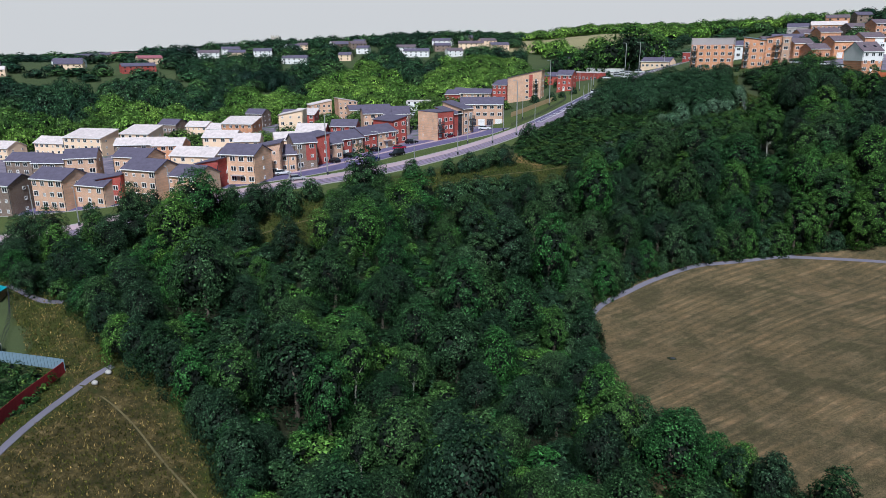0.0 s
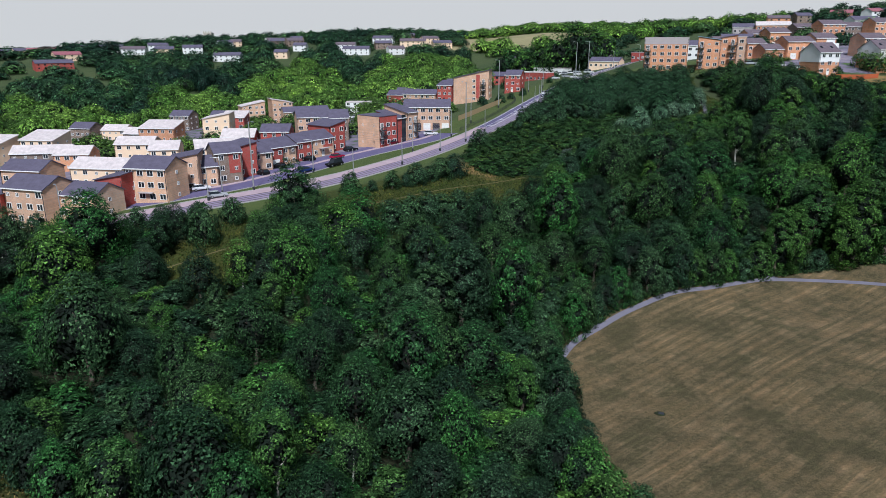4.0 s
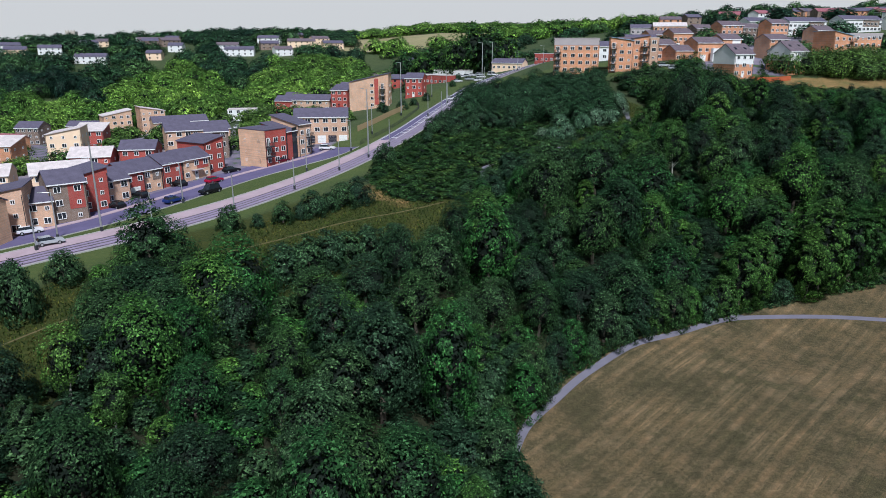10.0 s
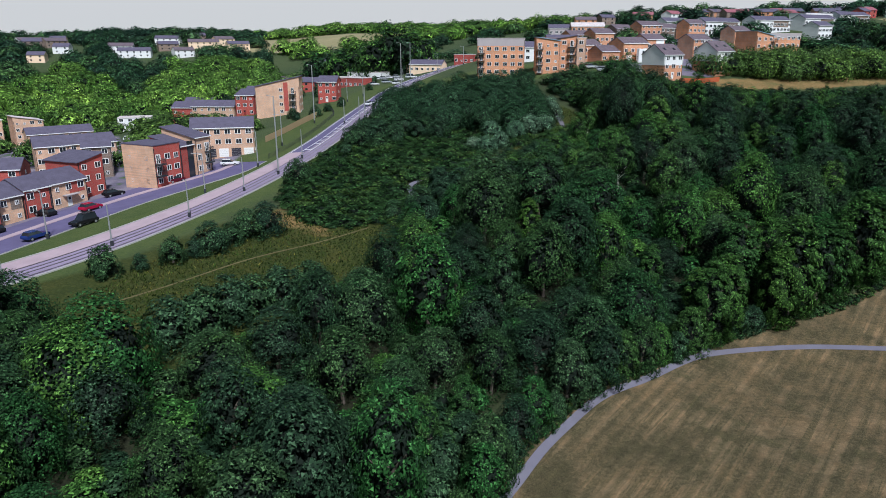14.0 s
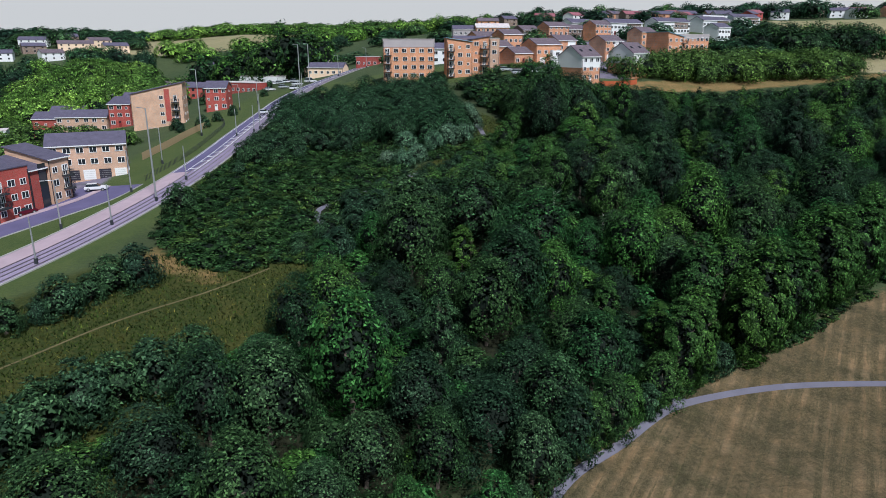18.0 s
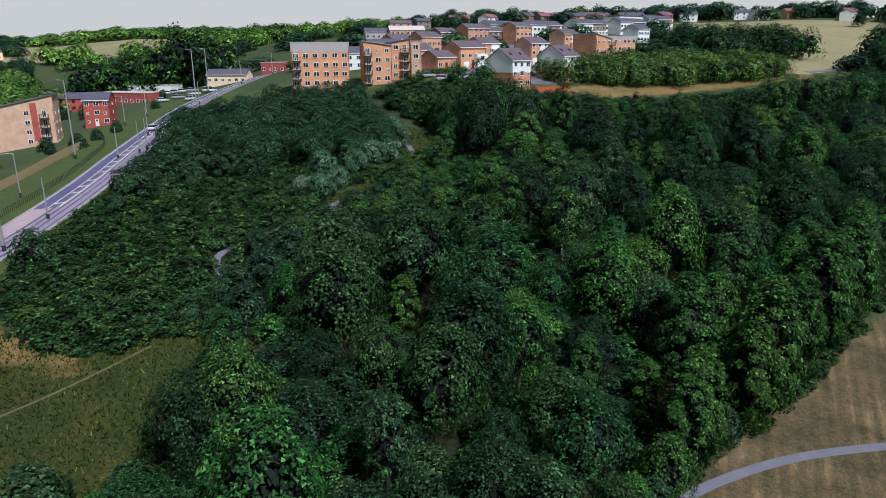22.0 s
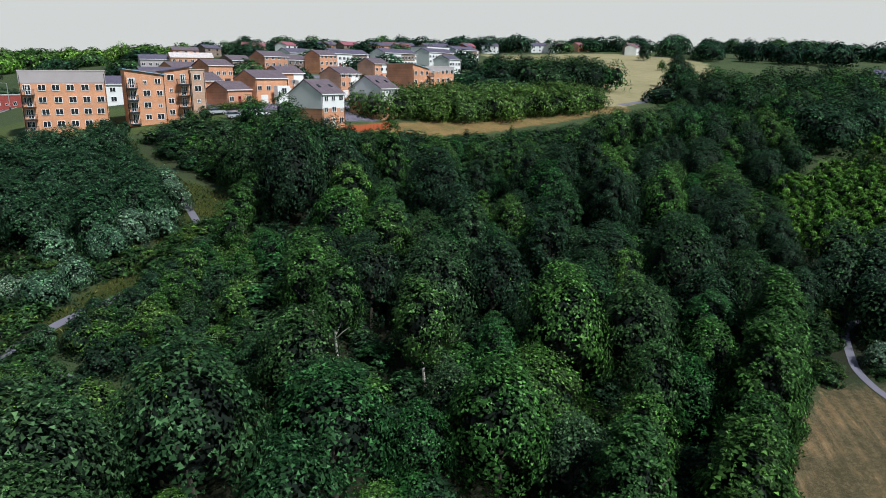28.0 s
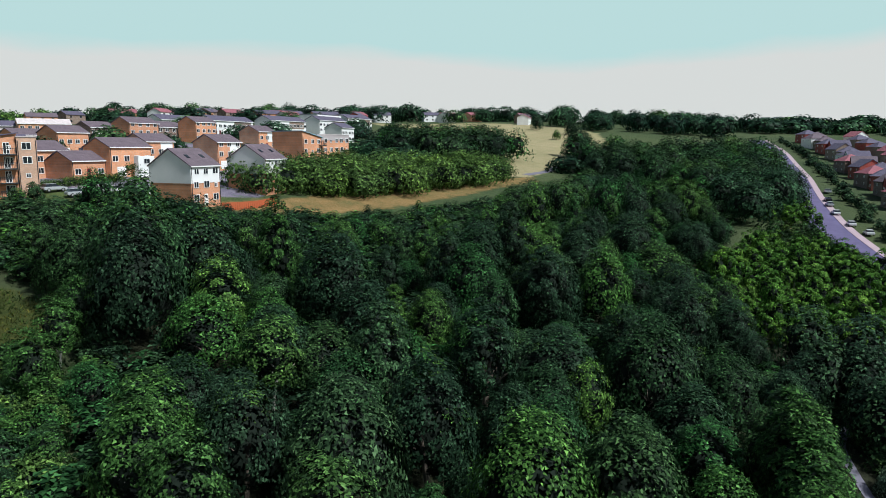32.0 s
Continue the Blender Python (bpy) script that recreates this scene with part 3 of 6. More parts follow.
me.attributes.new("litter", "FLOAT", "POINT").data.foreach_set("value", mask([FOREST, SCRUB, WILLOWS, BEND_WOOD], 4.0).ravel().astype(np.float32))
me.attributes.new("dry", "FLOAT", "POINT").data.foreach_set("value", mask([OLD_MEADOW], 8.0).ravel().astype(np.float32) * 0.62)
me.attributes.new("paved", "FLOAT", "POINT").data.foreach_set("value", mask([ESTATE, UPPER_ESTATE], 4.0).ravel().astype(np.float32))
me.attributes.new("hill", "FLOAT", "POINT").data.foreach_set("value", mask([HILL_FIELD, FAR_FIELD]).ravel().astype(np.float32))
me.polygons.foreach_set("use_smooth", np.ones(len(quads), bool))
tagged(put("ground", me), "rolling grassland with a dry mown field and rough verges", "ground", kind="structure")

# ---- paths and roads ----
line = curve_through(FIELD_PATH, 1.5)
tagged(put("field_path", strip("field_path", line, -0.55, 0.55, 0.07, PATHMAT, 0.2)), "grey tarmac footpath curving along the mown field", "path", kind="structure")
for pts, wide, label in (([(7, 49), (5.5, 49.6), (4, 50)], 0.8, "short grey spur of footpath under the trees"), ([(36, 77.5), (34, 78.4), (32, 79.5)], 0.8, "short grey spur of footpath under the trees"),
                         (BEND_PATH, 0.55, "grey footpath winding between dark trees"),
                         ([(10, 208), (15, 190), (20, 176), (22, 166), (22, 158), (20, 150), (14, 142), (6, 136), (0, 130), (-5, 125), (-10, 121), (-12, 118), (-11.4, 114), (-10, 111)], 0.55, "winding grey gravel footpath through scrub"),
                         ([(-44, -44), (-48, -35.5), (-50.5, -29), (-52, -23.5), (-53, -18.5), (-52.6, -15.5)], 0.5, "dark tarmac footpath beside a red fence"),
                         ([(-90, -4.5), (-86.5, -5.2), (-80, -6.6), (-76.5, -6.8), (-74, -6)], 0.5, "dark tarmac footpath at the edge of the wood"),
                         ([(4, 125), (8, 119), (11, 114)], 0.35, "narrow trodden path through brambles")):
    tagged(put("footpath", strip("footpath", curve_through(pts, 1.2), -wide, wide, 0.07, PATHMAT, 0.2)), label, "path", kind="structure")
for pts in ([(-46, 64), (-40, 71), (-32, 81), (-24, 89), (-17, 97)], [(-60, 26), (-56, 36), (-52, 46)], [(-50.5, -20.5), (-45, -21.8), (-40, -23.5), (-33, -26.5), (-24, -30)]):
    tagged(put("worn_track", strip("worn_track", curve_through(pts, 1.5), -0.11, 0.11, 0.05, plain("trodden_earth", (0.115, 0.095, 0.045), 0.95, vary=0.3), 0.1, 3)), "narrow worn track in rough grass", "track", kind="structure")
MAIN = curve_through([(-125, 2), (-100, 18), (-83, 40), (-72, 58), (-64, 72), (-57, 86), (-51, 103), (-46.5, 120), (-42, 140), (-39, 160), (-37, 185), (-34.5, 215), (-32, 245), (-27, 270), (-17, 300), (0, 335)], 2.0)
ROAD = curve_through([(-170, 20), (-140, 24), (-122, 28), (-108, 35), (-94, 47), (-84, 59), (-77, 72), (-72.5, 86), (-69, 100), (-65, 113), (-59, 125), (-54, 134), (-52, 143)], 2.0)
tagged(put("road", strip("road", ROAD, -3.4, 3.4, 0.09, ASPHALT, 0.25)), "dark grey asphalt residential road in front of terraces", "road", kind="structure")
tagged(put("pavement", strip("pavement", ROAD, 3.4, 5.0, 0.19, PINK, 0.25, 3)), "pinkish concrete pavement along the houses", "pavement", kind="structure")
tagged(put("forecourt", strip("forecourt", ROAD[ROAD[:, 1] > 40], 5.0, 9.5, 0.14, ASPHALT, 0.25, 5)), "dark tarmac parking forecourt in front of the terraces", "forecourt", kind="structure")
tagged(put("kerb", strip("kerb", ROAD, -3.55, -3.4, 0.16, KERB, 0.3, 2)), "pale concrete kerb along the grass verge", "kerb", kind="structure")
low = MAIN[MAIN[:, 1] < 150]
tagged(put("main_road", strip("main_road", MAIN, -4.2, 3.6, 0.09, SLAB, 0.25, 6)), "pale grey main road with tram tracks climbing the hill", "road", kind="structure")
tagged(put("buff_strip", strip("buff_strip", low, 0.6, 4.4, 0.12, PINK, 0.25, 4)), "pinkish buff paved strip beside the tram tracks", "pavement", kind="structure")
up = MAIN[MAIN[:, 1] > 148]
tagged(put("carriageway", strip("carriageway", up, 0.4, 4.6, 0.12, ASPHALT, 0.25, 4)), "grey asphalt carriageway beside the tram tracks", "road", kind="structure")
for off in (-3.6, -2.15, -0.9, 0.4):
    tagged(put("tram_rail", strip("tram_rail", MAIN, off - 0.09, off + 0.09, 0.16, RAIL, 0.1, 2)), "dark steel tram rail set in pale concrete", "rail", kind="structure")
for off in (-4.5, 4.6):
    tagged(put("main_kerb", strip("main_kerb", MAIN, off - 0.12, off + 0.12, 0.2, KERB, 0.35, 2)), "pale concrete kerb of the main road", "kerb", kind="structure")
for k in range(34):
    # white boxes painted along the middle of the upper road
    i = int(len(up) * (0.02 + 0.024 * k))
    seg = np.array([up[i], up[i] * 0.76 + up[min(i + 1, len(up) - 1)] * 0.24]) if i < len(up) - 1 else up[:1]
    if len(seg) > 1:
        tagged(put("road_marking", strip("road_marking", seg, -0.4, 1.5, 0.17, LINE, 0.02, 2)), "white painted hatch box on the road", "road marking", group="hatch boxes on the main road", kind="structure")
for off in (-0.5, 1.5):
    tagged(put("centre_line", strip("centre_line", up, off - 0.08, off + 0.08, 0.17, LINE, 0.02, 2)), "white line beside the hatch boxes", "road marking", kind="structure")
tagged(put("edge_line", strip("edge_line", up, 4.1, 4.25, 0.16, LINE, 0.02, 2)), "white edge line of the main road", "road marking", kind="structure")

# ---- trees ----
def unit_sphere(level):
    bm = bmesh.new()
    bmesh.ops.create_icosphere(bm, subdivisions=level, radius=1.0)
    v = np.array([p.co[:] for p in bm.verts])
    f = np.array([[p.index for p in q.verts] for q in bm.faces])
    bm.free()
    return v, f


ICO = {k: unit_sphere(k) for k in (1, 2, 3)}


def unit(v):
    return v / np.linalg.norm(v, axis=1)[:, None]


def crown(rng, wide, low, high, lobes, leaves, size, shape="round", droop=0.0, tufts=True):
    """Verts and triangles of a crown: domed lobes round a middle, each covered with rosettes of leaves, and leaves
    within that are painted dark as shade.
    """
    mid, half = (low + high) / 2, (high - low) / 2
    if shape == "flat":
        mid, half = high * 0.12, high * 0.88
    place, radius = [], []
    for k in range(lobes):
        g = (k + 0.5) / lobes
        zz = 1 - (1.95 if low < 0.5 else 1.75) * g
        a = k * 2.39996 + rng.uniform(-0.45, 0.45)
        ring = math.sqrt(max(0.0, 1 - zz * zz))
        u = (zz + 1) / 2
        if low < 0.5 and shape == "round":
            ring = (1 - u**2.4) ** 0.66
        fat = {"round": 1.0, "cone": 1.1 - 0.55 * u, "tall": 0.95, "flat": 1.0}[shape]
        rr = rng.uniform(0.72, 0.82)
        place.append((wide * fat * rr * ring * math.cos(a), wide * fat * rr * ring * math.sin(a), mid + half * rr * zz * 1.05))
        radius.append(wide * rng.uniform(0.8, 1.2) * min(0.5, 1.95 / math.sqrt(lobes)) * (0.9 if shape == "cone" else 1.0))
    place, radius = np.array(place), np.array(radius)
    # larger leaves deep inside, which close the crown and carry its inner shade as colour
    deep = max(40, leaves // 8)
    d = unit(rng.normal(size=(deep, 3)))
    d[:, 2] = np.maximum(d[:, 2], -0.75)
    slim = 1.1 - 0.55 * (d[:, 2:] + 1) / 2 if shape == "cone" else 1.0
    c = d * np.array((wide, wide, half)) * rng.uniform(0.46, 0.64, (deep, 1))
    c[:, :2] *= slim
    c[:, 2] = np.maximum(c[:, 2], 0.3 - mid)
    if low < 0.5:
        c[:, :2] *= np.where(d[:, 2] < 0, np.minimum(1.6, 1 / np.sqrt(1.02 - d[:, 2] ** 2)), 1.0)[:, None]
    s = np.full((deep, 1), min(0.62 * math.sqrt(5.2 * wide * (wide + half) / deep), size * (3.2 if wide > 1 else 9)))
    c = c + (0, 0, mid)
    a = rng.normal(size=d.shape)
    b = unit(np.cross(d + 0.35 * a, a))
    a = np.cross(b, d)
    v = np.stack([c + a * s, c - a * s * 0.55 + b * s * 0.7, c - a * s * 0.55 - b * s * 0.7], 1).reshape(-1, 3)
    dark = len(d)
    # a closed coat of boughs over the outer side of the lobes, and small upright tufts on it
    spray = 4 if tufts and leaves > 700 else 1
    under = int(leaves * (0.4 if spray > 1 else 0.5))
    knots = (leaves - under) // spray
    own = rng.choice(lobes, under + knots, p=radius**2 / (radius**2).sum())
    out = unit((place[own] - (0, 0, mid - half * 0.25)) / (wide, wide, half))
    d = unit(unit(rng.normal(size=(under + knots, 3))) + out * 0.7 + (0, 0, 0.25))
    reach = np.r_[rng.uniform(0.66, 0.98, under), rng.uniform(0.88, 1.12, knots)][:, None]
    p = place[own] + d * radius[own][:, None] * reach * (1, 1, 0.85)
    n = unit(d * 0.5 + out * 1.3 + rng.normal(size=d.shape) * 0.22)
    shade = rng.uniform(0.0, 1.0, lobes)[own] * 0.6 + rng.uniform(0.0, 0.4, under + knots)
    times = np.r_[np.ones(under, int), np.full(knots, spray)]
    n, p, shade = np.repeat(n, times, 0), np.repeat(p, times, 0), np.repeat(shade, times)
    count = len(n)
    turn = rng.uniform(0, 2 * math.pi, count)
    a = unit(np.cross(n, np.array((0.31, 0.87, 0.13))))
    way = a * np.cos(turn)[:, None] + np.cross(n, a) * np.sin(turn)[:, None]
    side = np.cross(n, way)
    s = size * rng.uniform(0.75, 1.35, (count, 1))
    s[:under] *= 1.6 if spray > 1 else 1.25
    tri = np.stack([p + way * s, p - way * s * 0.55 + side * s * 0.66, p - way * s * 0.55 - side * s * 0.66], 1)
    if spray > 1:
        way, side, q, r = way[under:], side[under:], p[under:], s[under:]
        tip = q + (way * 0.85 + n[under:] * rng.uniform(0.1, 0.9, (count - under, 1)) - np.array((0, 0, droop * 0.5))) * r * 1.2
        tri[under:] = np.stack([tip, q - way * r * 0.35 + side * r * 0.55, q - way * r * 0.35 - side * r * 0.55], 1)
    v = np.concatenate([v, tri.reshape(-1, 3)])
    v[:, 2] = np.maximum(v[:, 2], 0.05)
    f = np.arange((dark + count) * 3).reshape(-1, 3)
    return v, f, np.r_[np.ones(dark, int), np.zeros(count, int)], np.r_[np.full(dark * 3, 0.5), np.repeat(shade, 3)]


def trunk_mesh(name, rng, height, thick, mat, forks=4, lean=0.06):
    bm = bmesh.new()
    top = Vector((rng.uniform(-lean, lean) * height, rng.uniform(-lean, lean) * height, height * 0.5))
    tube(bm, [(0, 0, -0.6), (0, 0, 0.2), tuple(top * 0.5), tuple(top)], [thick * 1.4, thick, thick * 0.8, thick * 0.5])
    for k in range(forks):
        a = k * 2 * math.pi / forks + rng.uniform(-0.5, 0.5)
        start = top * rng.uniform(0.5, 0.95)
        end = start + Vector((math.cos(a) * height * 0.16, math.sin(a) * height * 0.16, height * rng.uniform(0.10, 0.2)))
        tube(bm, [tuple(start), tuple((start + end) / 2 + Vector((0, 0, 0.1))), tuple(end)], [thick * 0.5, thick * 0.36, thick * 0.15], 5)
    return to_mesh(bm, name, mat)


rng = np.random.default_rng(7)
KINDS = {}


def kind_of_tree(key, count, leafmat, bark, wide, low, high, lobes, leaves, size, shape, droop=0.0):
    made = []
    for _ in range(count):
        w, h = wide * rng.uniform(0.9, 1.12), high * rng.uniform(0.92, 1.08)
        v, f, inner, lobe = crown(rng, w, low, h, lobes, leaves, size, shape, droop)
        mid = crown(rng, w, low, h, max(8, lobes // 2), int(leaves * 0.31), size * 1.62, shape, droop)
        far = crown(rng, w, low, h, max(8, lobes // 3), int(leaves * 0.12), size * 2.4, shape, droop)
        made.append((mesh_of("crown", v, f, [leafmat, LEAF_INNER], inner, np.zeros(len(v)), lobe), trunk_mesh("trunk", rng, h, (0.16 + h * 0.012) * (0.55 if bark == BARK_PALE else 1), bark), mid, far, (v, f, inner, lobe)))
    KINDS[key] = made


kind_of_tree("oak", 8, LEAF, BARK, 4.5, 0.0, 9.8, 64, 8600, 0.110, "round")
kind_of_tree("dusky", 4, LEAF_BUSH, BARK, 4.3, -0.6, 9.8, 70, 7600, 0.110, "round")
kind_of_tree("edge", 4, LEAF, BARK, 3.5, -1.0, 8.0, 66, 6600, 0.108, "round")
kind_of_tree("tall", 4, LEAF, BARK, 3.4, 0.0, 11.5, 70, 7200, 0.108, "tall")
kind_of_tree("feather", 4, LEAF_FEATHER, BARK, 3.1, -1.6, 10.6, 64, 8800, 0.105, "cone", 0.3)
kind_of_tree("birch", 4, LEAF_SCRUB, BARK_PALE, 2.7, 1.4, 9.8, 30, 5000, 0.105, "tall", 0.4)
kind_of_tree("young", 4, LEAF, BARK, 2.3, -0.6, 5.0, 26, 1300, 0.16, "round")
kind_of_tree("hedge", 3, LEAF_HEDGE, BARK, 3.6, 0.0, 6.0, 34, 5000, 0.125, "round")
kind_of_tree("sapling", 3, LEAF_LIGHT, BARK, 1.7, 0.0, 6.0, 20, 3000, 0.115, "tall", 0.4)
kind_of_tree("willow", 4, LEAF_SILVER, BARK, 4.2, 0.3, 7.8, 40, 5600, 0.135, "round", 0.2)
kind_of_tree("white", 3, LEAF_WHITE, BARK, 2.5, 0.2, 4.0, 26, 3200, 0.12, "round", 0.0)
kind_of_tree("shrub", 5, LEAF_BRAMBLE, BARK, 1.9, 0.0, 2.0, 22, 2600, 0.10, "flat")
kind_of_tree("bush", 4, LEAF_BUSH, BARK, 2.2, -0.6, 4.2, 28, 3800, 0.11, "round")
LABELS = {
    "dusky": "very dark green broad tree shading a path",
    "young": "young green tree in a gap of the wood",
    "edge": "dark green woodland edge tree leafy down to the ground",
    "oak": "broad dark green deciduous tree in dense summer leaf", "tall": "tall dark green deciduous tree crowded in a wood", "feather": "feathery yellow-green tree leafy down to the ground",
    "birch": "slender mid-green birch with a pale trunk", "willow": "grey-green willow with silvery leaves", "white": "low willow bush with whitish silvery leaves", "bush": "rounded dark green bush on a grass bank",
    "shrub": "low bright green shrub"}


def plant(key, x, y, size=1.0, which=None, group="", stretch=1.0, name="tree"):
    n = which if which is not None else int(rng.integers(len(KINDS[key])))
    c, tr = KINDS[key][n][:2]
    name = {"willow": "willow_tree", "feather": "larch_tree", "birch": "birch_tree", "tall": "ash_tree", "edge": "edge_tree"}.get(key, name) if name == "tree" else name
    root = thing(name, pose(x, y, ground(x, y) - 0.1, 0, 0, rng.uniform(0, 360)) @ Matrix.Diagonal((size, size, size * stretch, 1)), LABELS[key], "bush" if name == "bush" else "tree", group)
    put("trunk", tr, root)
    put("crown", c, root)
    return root


def thicket(name, spots, label, category, fine=False):
    """Many plants too far or too many to tell apart, as one object. spots: rows of kind, x, y, size, stretch."""
    by = {}
    for key, x, y, size, stretch in spots:
        by.setdefault(key, []).append((x, y, size, stretch))
    for key, rows in by.items():
        vs, fs, ts, ms, ls, base = [], [], [], [], [], 0
        for x, y, size, stretch in rows:
            detail = 4 if fine and (y < 130 or y < 178 and key != "young") else 3 if y > 245 or x > 235 else 2
            v, f, inner, lobe = KINDS[key][int(rng.integers(len(KINDS[key])))][detail]
            a = rng.uniform(0, 2 * math.pi)
            q = v * (size, size, size * stretch)
            q = np.c_[q[:, 0] * math.cos(a) - q[:, 1] * math.sin(a) + x, q[:, 0] * math.sin(a) + q[:, 1] * math.cos(a) + y, q[:, 2] + ground(x, y) - 0.1]
            vs.append(q)
            fs.append(f + base)
            ms.append(inner)
            ls.append(lobe)
            ts.append(np.full(len(v), rng.uniform()))
            base += len(v)
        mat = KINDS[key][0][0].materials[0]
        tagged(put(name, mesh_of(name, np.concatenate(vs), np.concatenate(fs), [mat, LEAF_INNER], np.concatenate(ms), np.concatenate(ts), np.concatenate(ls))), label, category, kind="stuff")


def scatter(poly, step, keep=0.42):
    """Jittered places inside a polygon."""
    p = np.array(poly)
    xs = np.arange(p[:, 0].min(), p[:, 0].max() + step, step)
    ys = np.arange(p[:, 1].min(), p[:, 1].max() + step, step * 0.87)
    x, y = np.meshgrid(xs, ys)
    x[1::2] += step / 2
    x, y = x + rng.uniform(-keep, keep, x.shape) * step, y + rng.uniform(-keep, keep, y.shape) * step
    ok = inside(poly, x, y)
    return np.c_[x[ok], y[ok]]


near, rest, crowns = [], [], []
# the part of the wood that lies under the flight
SWATH = [(-34, -40), (-38, 0), (-34, 35), (-26, 60), (-12, 90), (8, 115), (25, 142), (60, 138), (84, 118), (60, 95), (40, 82), (12, 62), (-4, 46), (0, 30), (12, 0), (40, -10), (20, -40)]
for x, y in scatter(FOREST, 8.1, 0.36):
    pt = (np.array([x]), np.array([y]))
    if inside(LOW_GLADE, *pt)[0] or inside(PATH_GLADE, *pt)[0]:
        continue
    edge_in = edge_distance(FOREST, *pt)[0]
    field_in = edge_distance(FIELD, *pt)[0]
    size = (rng.uniform(1.05, 1.35) if rng.uniform() < 0.35 else rng.uniform(0.74, 1.0)) * (0.92 if y < 20 else 1.0)
    r = rng.uniform()
    key = "oak" if r < 0.72 else "tall" if r < 0.88 else "birch" if r < 0.96 else "feather"
    if field_in < 9 and x > 36:
        key = "feather" if r < 0.75 else "oak"
        size *= 1.15
    elif field_in < 6:
        key = "oak" if r < 0.8 else "feather"
    if 18 < x < 45 and 112 < y < 185:
        key = "birch" if r < 0.55 else "oak"
        size *= 1.05
    if edge_in < 4:
        size *= 0.85
    if y > 168:
        size *= 0.9 - 0.3 * smooth(172, 190, y) * smooth(140, 110, x)
        key = "birch" if r < 0.4 else key
    if 55 < x < 178:  # low trees below the strip of dry grass
        size = min(size, max(0.3, 0.05 + 0.03 * (205 + 0.42 * max(0.0, x - 100) - y)))
    if -60 < x < -34 and 4 < y < 24:
        size *= 0.68
    if x < -84:
        size *= 0.85
    elif x < -52 and y > 22:
        size *= 0.84
    crowns.append((x, y, size * (4.4 if key == "oak" else 3.2)))
    (near if y < 150 else rest).append((key, x, y, size, rng.uniform(0.78, 1.0 if x < -20 and y > 38 else 1.3)))
for pts in ([(3, 45), (5.5, 52.5), (10, 58.5), (16, 65), (22, 69.5), (33, 78.5), (38, 82), (47, 86.5), (58, 93), (68, 99.5), (74, 103.5), (79, 107.5)], [(0.5, 40), (1.5, 34), (4, 26), (8, 16), (11, 8), (13.5, 1), (22, -1), (31, -7), (40, -11)],
            [(-15, -30), (-22, -25), (-29, -21), (-42, -15), (-52, -13), (-62, -8)]):
    for x, y in curve_through(pts, 3.3):
        r = rng.uniform()
        larch = x > 34 and y > 60 and r < 0.8
        near.append(("feather" if larch else "bush" if r > 0.85 else "edge", x + rng.uniform(-0.6, 0.6), y + rng.uniform(-0.9, 0.4), rng.uniform(1.15, 1.6) if larch else rng.uniform(0.62, 1.0), 1.1))
        crowns.append((*near[-1][1:3], 2.5))


for x, y, s in ((-50, 45, 0.85), (-46.5, 39, 0.9), (-44.5, 33, 0.9), (-42, 27, 0.85), (-45, 47, 0.85), (-40.5, 38, 0.95), (-38.5, 31, 0.95), (-52, 51, 0.8), (-41, 45, 0.85), (-36, 44, 0.9)):
    near.append(("oak", x, y, s, 1.0))
    crowns.append((x, y, s * 4.4))


def in_front(s):
    p = (np.array([s[1]]), np.array([s[2]]))
    return 0.0 if inside(SWATH, *p)[0] else edge_distance(SWATH, *p)[0]


near.sort(key=in_front)
rest += near[300:]
for key, x, y, size, stretch in near[:300]:
    plant(key, x, y, size, group="trees of the wood", stretch=stretch)
# young growth wherever the crowns leave a gap
crowns = np.array(crowns)
for x, y in scatter(FOREST, 2.9):
    pt = (np.array([x]), np.array([y]))
    if inside(LOW_GLADE, *pt)[0] or inside(PATH_GLADE, *pt)[0]:
        continue
    if (np.hypot(crowns[:, 0] - x, crowns[:, 1] - y) / crowns[:, 2]).min() > 0.72:
        rest.append(("young", x, y, rng.uniform(0.75, 1.15), 0.6))
thicket("woodland", rest, "dense dark green deciduous woodland on a slope", "woodland", True)

for x, y, s in ((-50, 72.5, 1.15), (-46.1, 75.2, 0.62), (-42.6, 78, 0.95), (-40.4, 80.6, 0.7), (-38.6, 82.8, 1.15), (-36.8, 86, 0.9), (-35.2, 88.8, 1.15), (-32.6, 91.4, 1.25), (-35.5, 121, 1.25), (-30, 150, 1.3), (-27, 153, 1.5), (-23, 156, 1.3), (-29, 158, 1.2), (-25, 162, 1.4), (-18, 158, 1.4), (-12, 155, 1.2), (-27, 169, 1.3)):
    plant("bush", x, y, s, group="bushes on the bank", name="bush")
for x, y, s, tall in ((-61.9, 46.8, 1.15, 1.0), (-60, 36.4, 1.15, 1.6), (-66, 42, 1.0, 1.1), (-70, 38, 1.1, 1.1), (-55.5, 51, 0.8, 1.0)):
    plant("bush", x, y, s, group="dark bushes above the glade", name="bush", stretch=tall)
for x, y, s in ((-29, 64, 1.5), (-27, 67, 1.3), (-24, 69, 1.5), (-31, 60, 1.6), (-21, 73, 1.3), (-34, 58, 1.5)):
    plant("bush", x, y, s, group="bushes along the rough bank", name="bush")
for x, y, s in ((-1, 38, 1.1), (-2, 43, 1.2), (-1.5, 48, 1.2), (1, 52.5, 1.1), (-2, 33, 1.2), (0, 28, 1.1), (3, 22, 1.0), (-5, 47, 1.3), (-6, 40, 1.3)):
    plant("bush", x, y, s, group="bushes beside the mown field", name="bush")
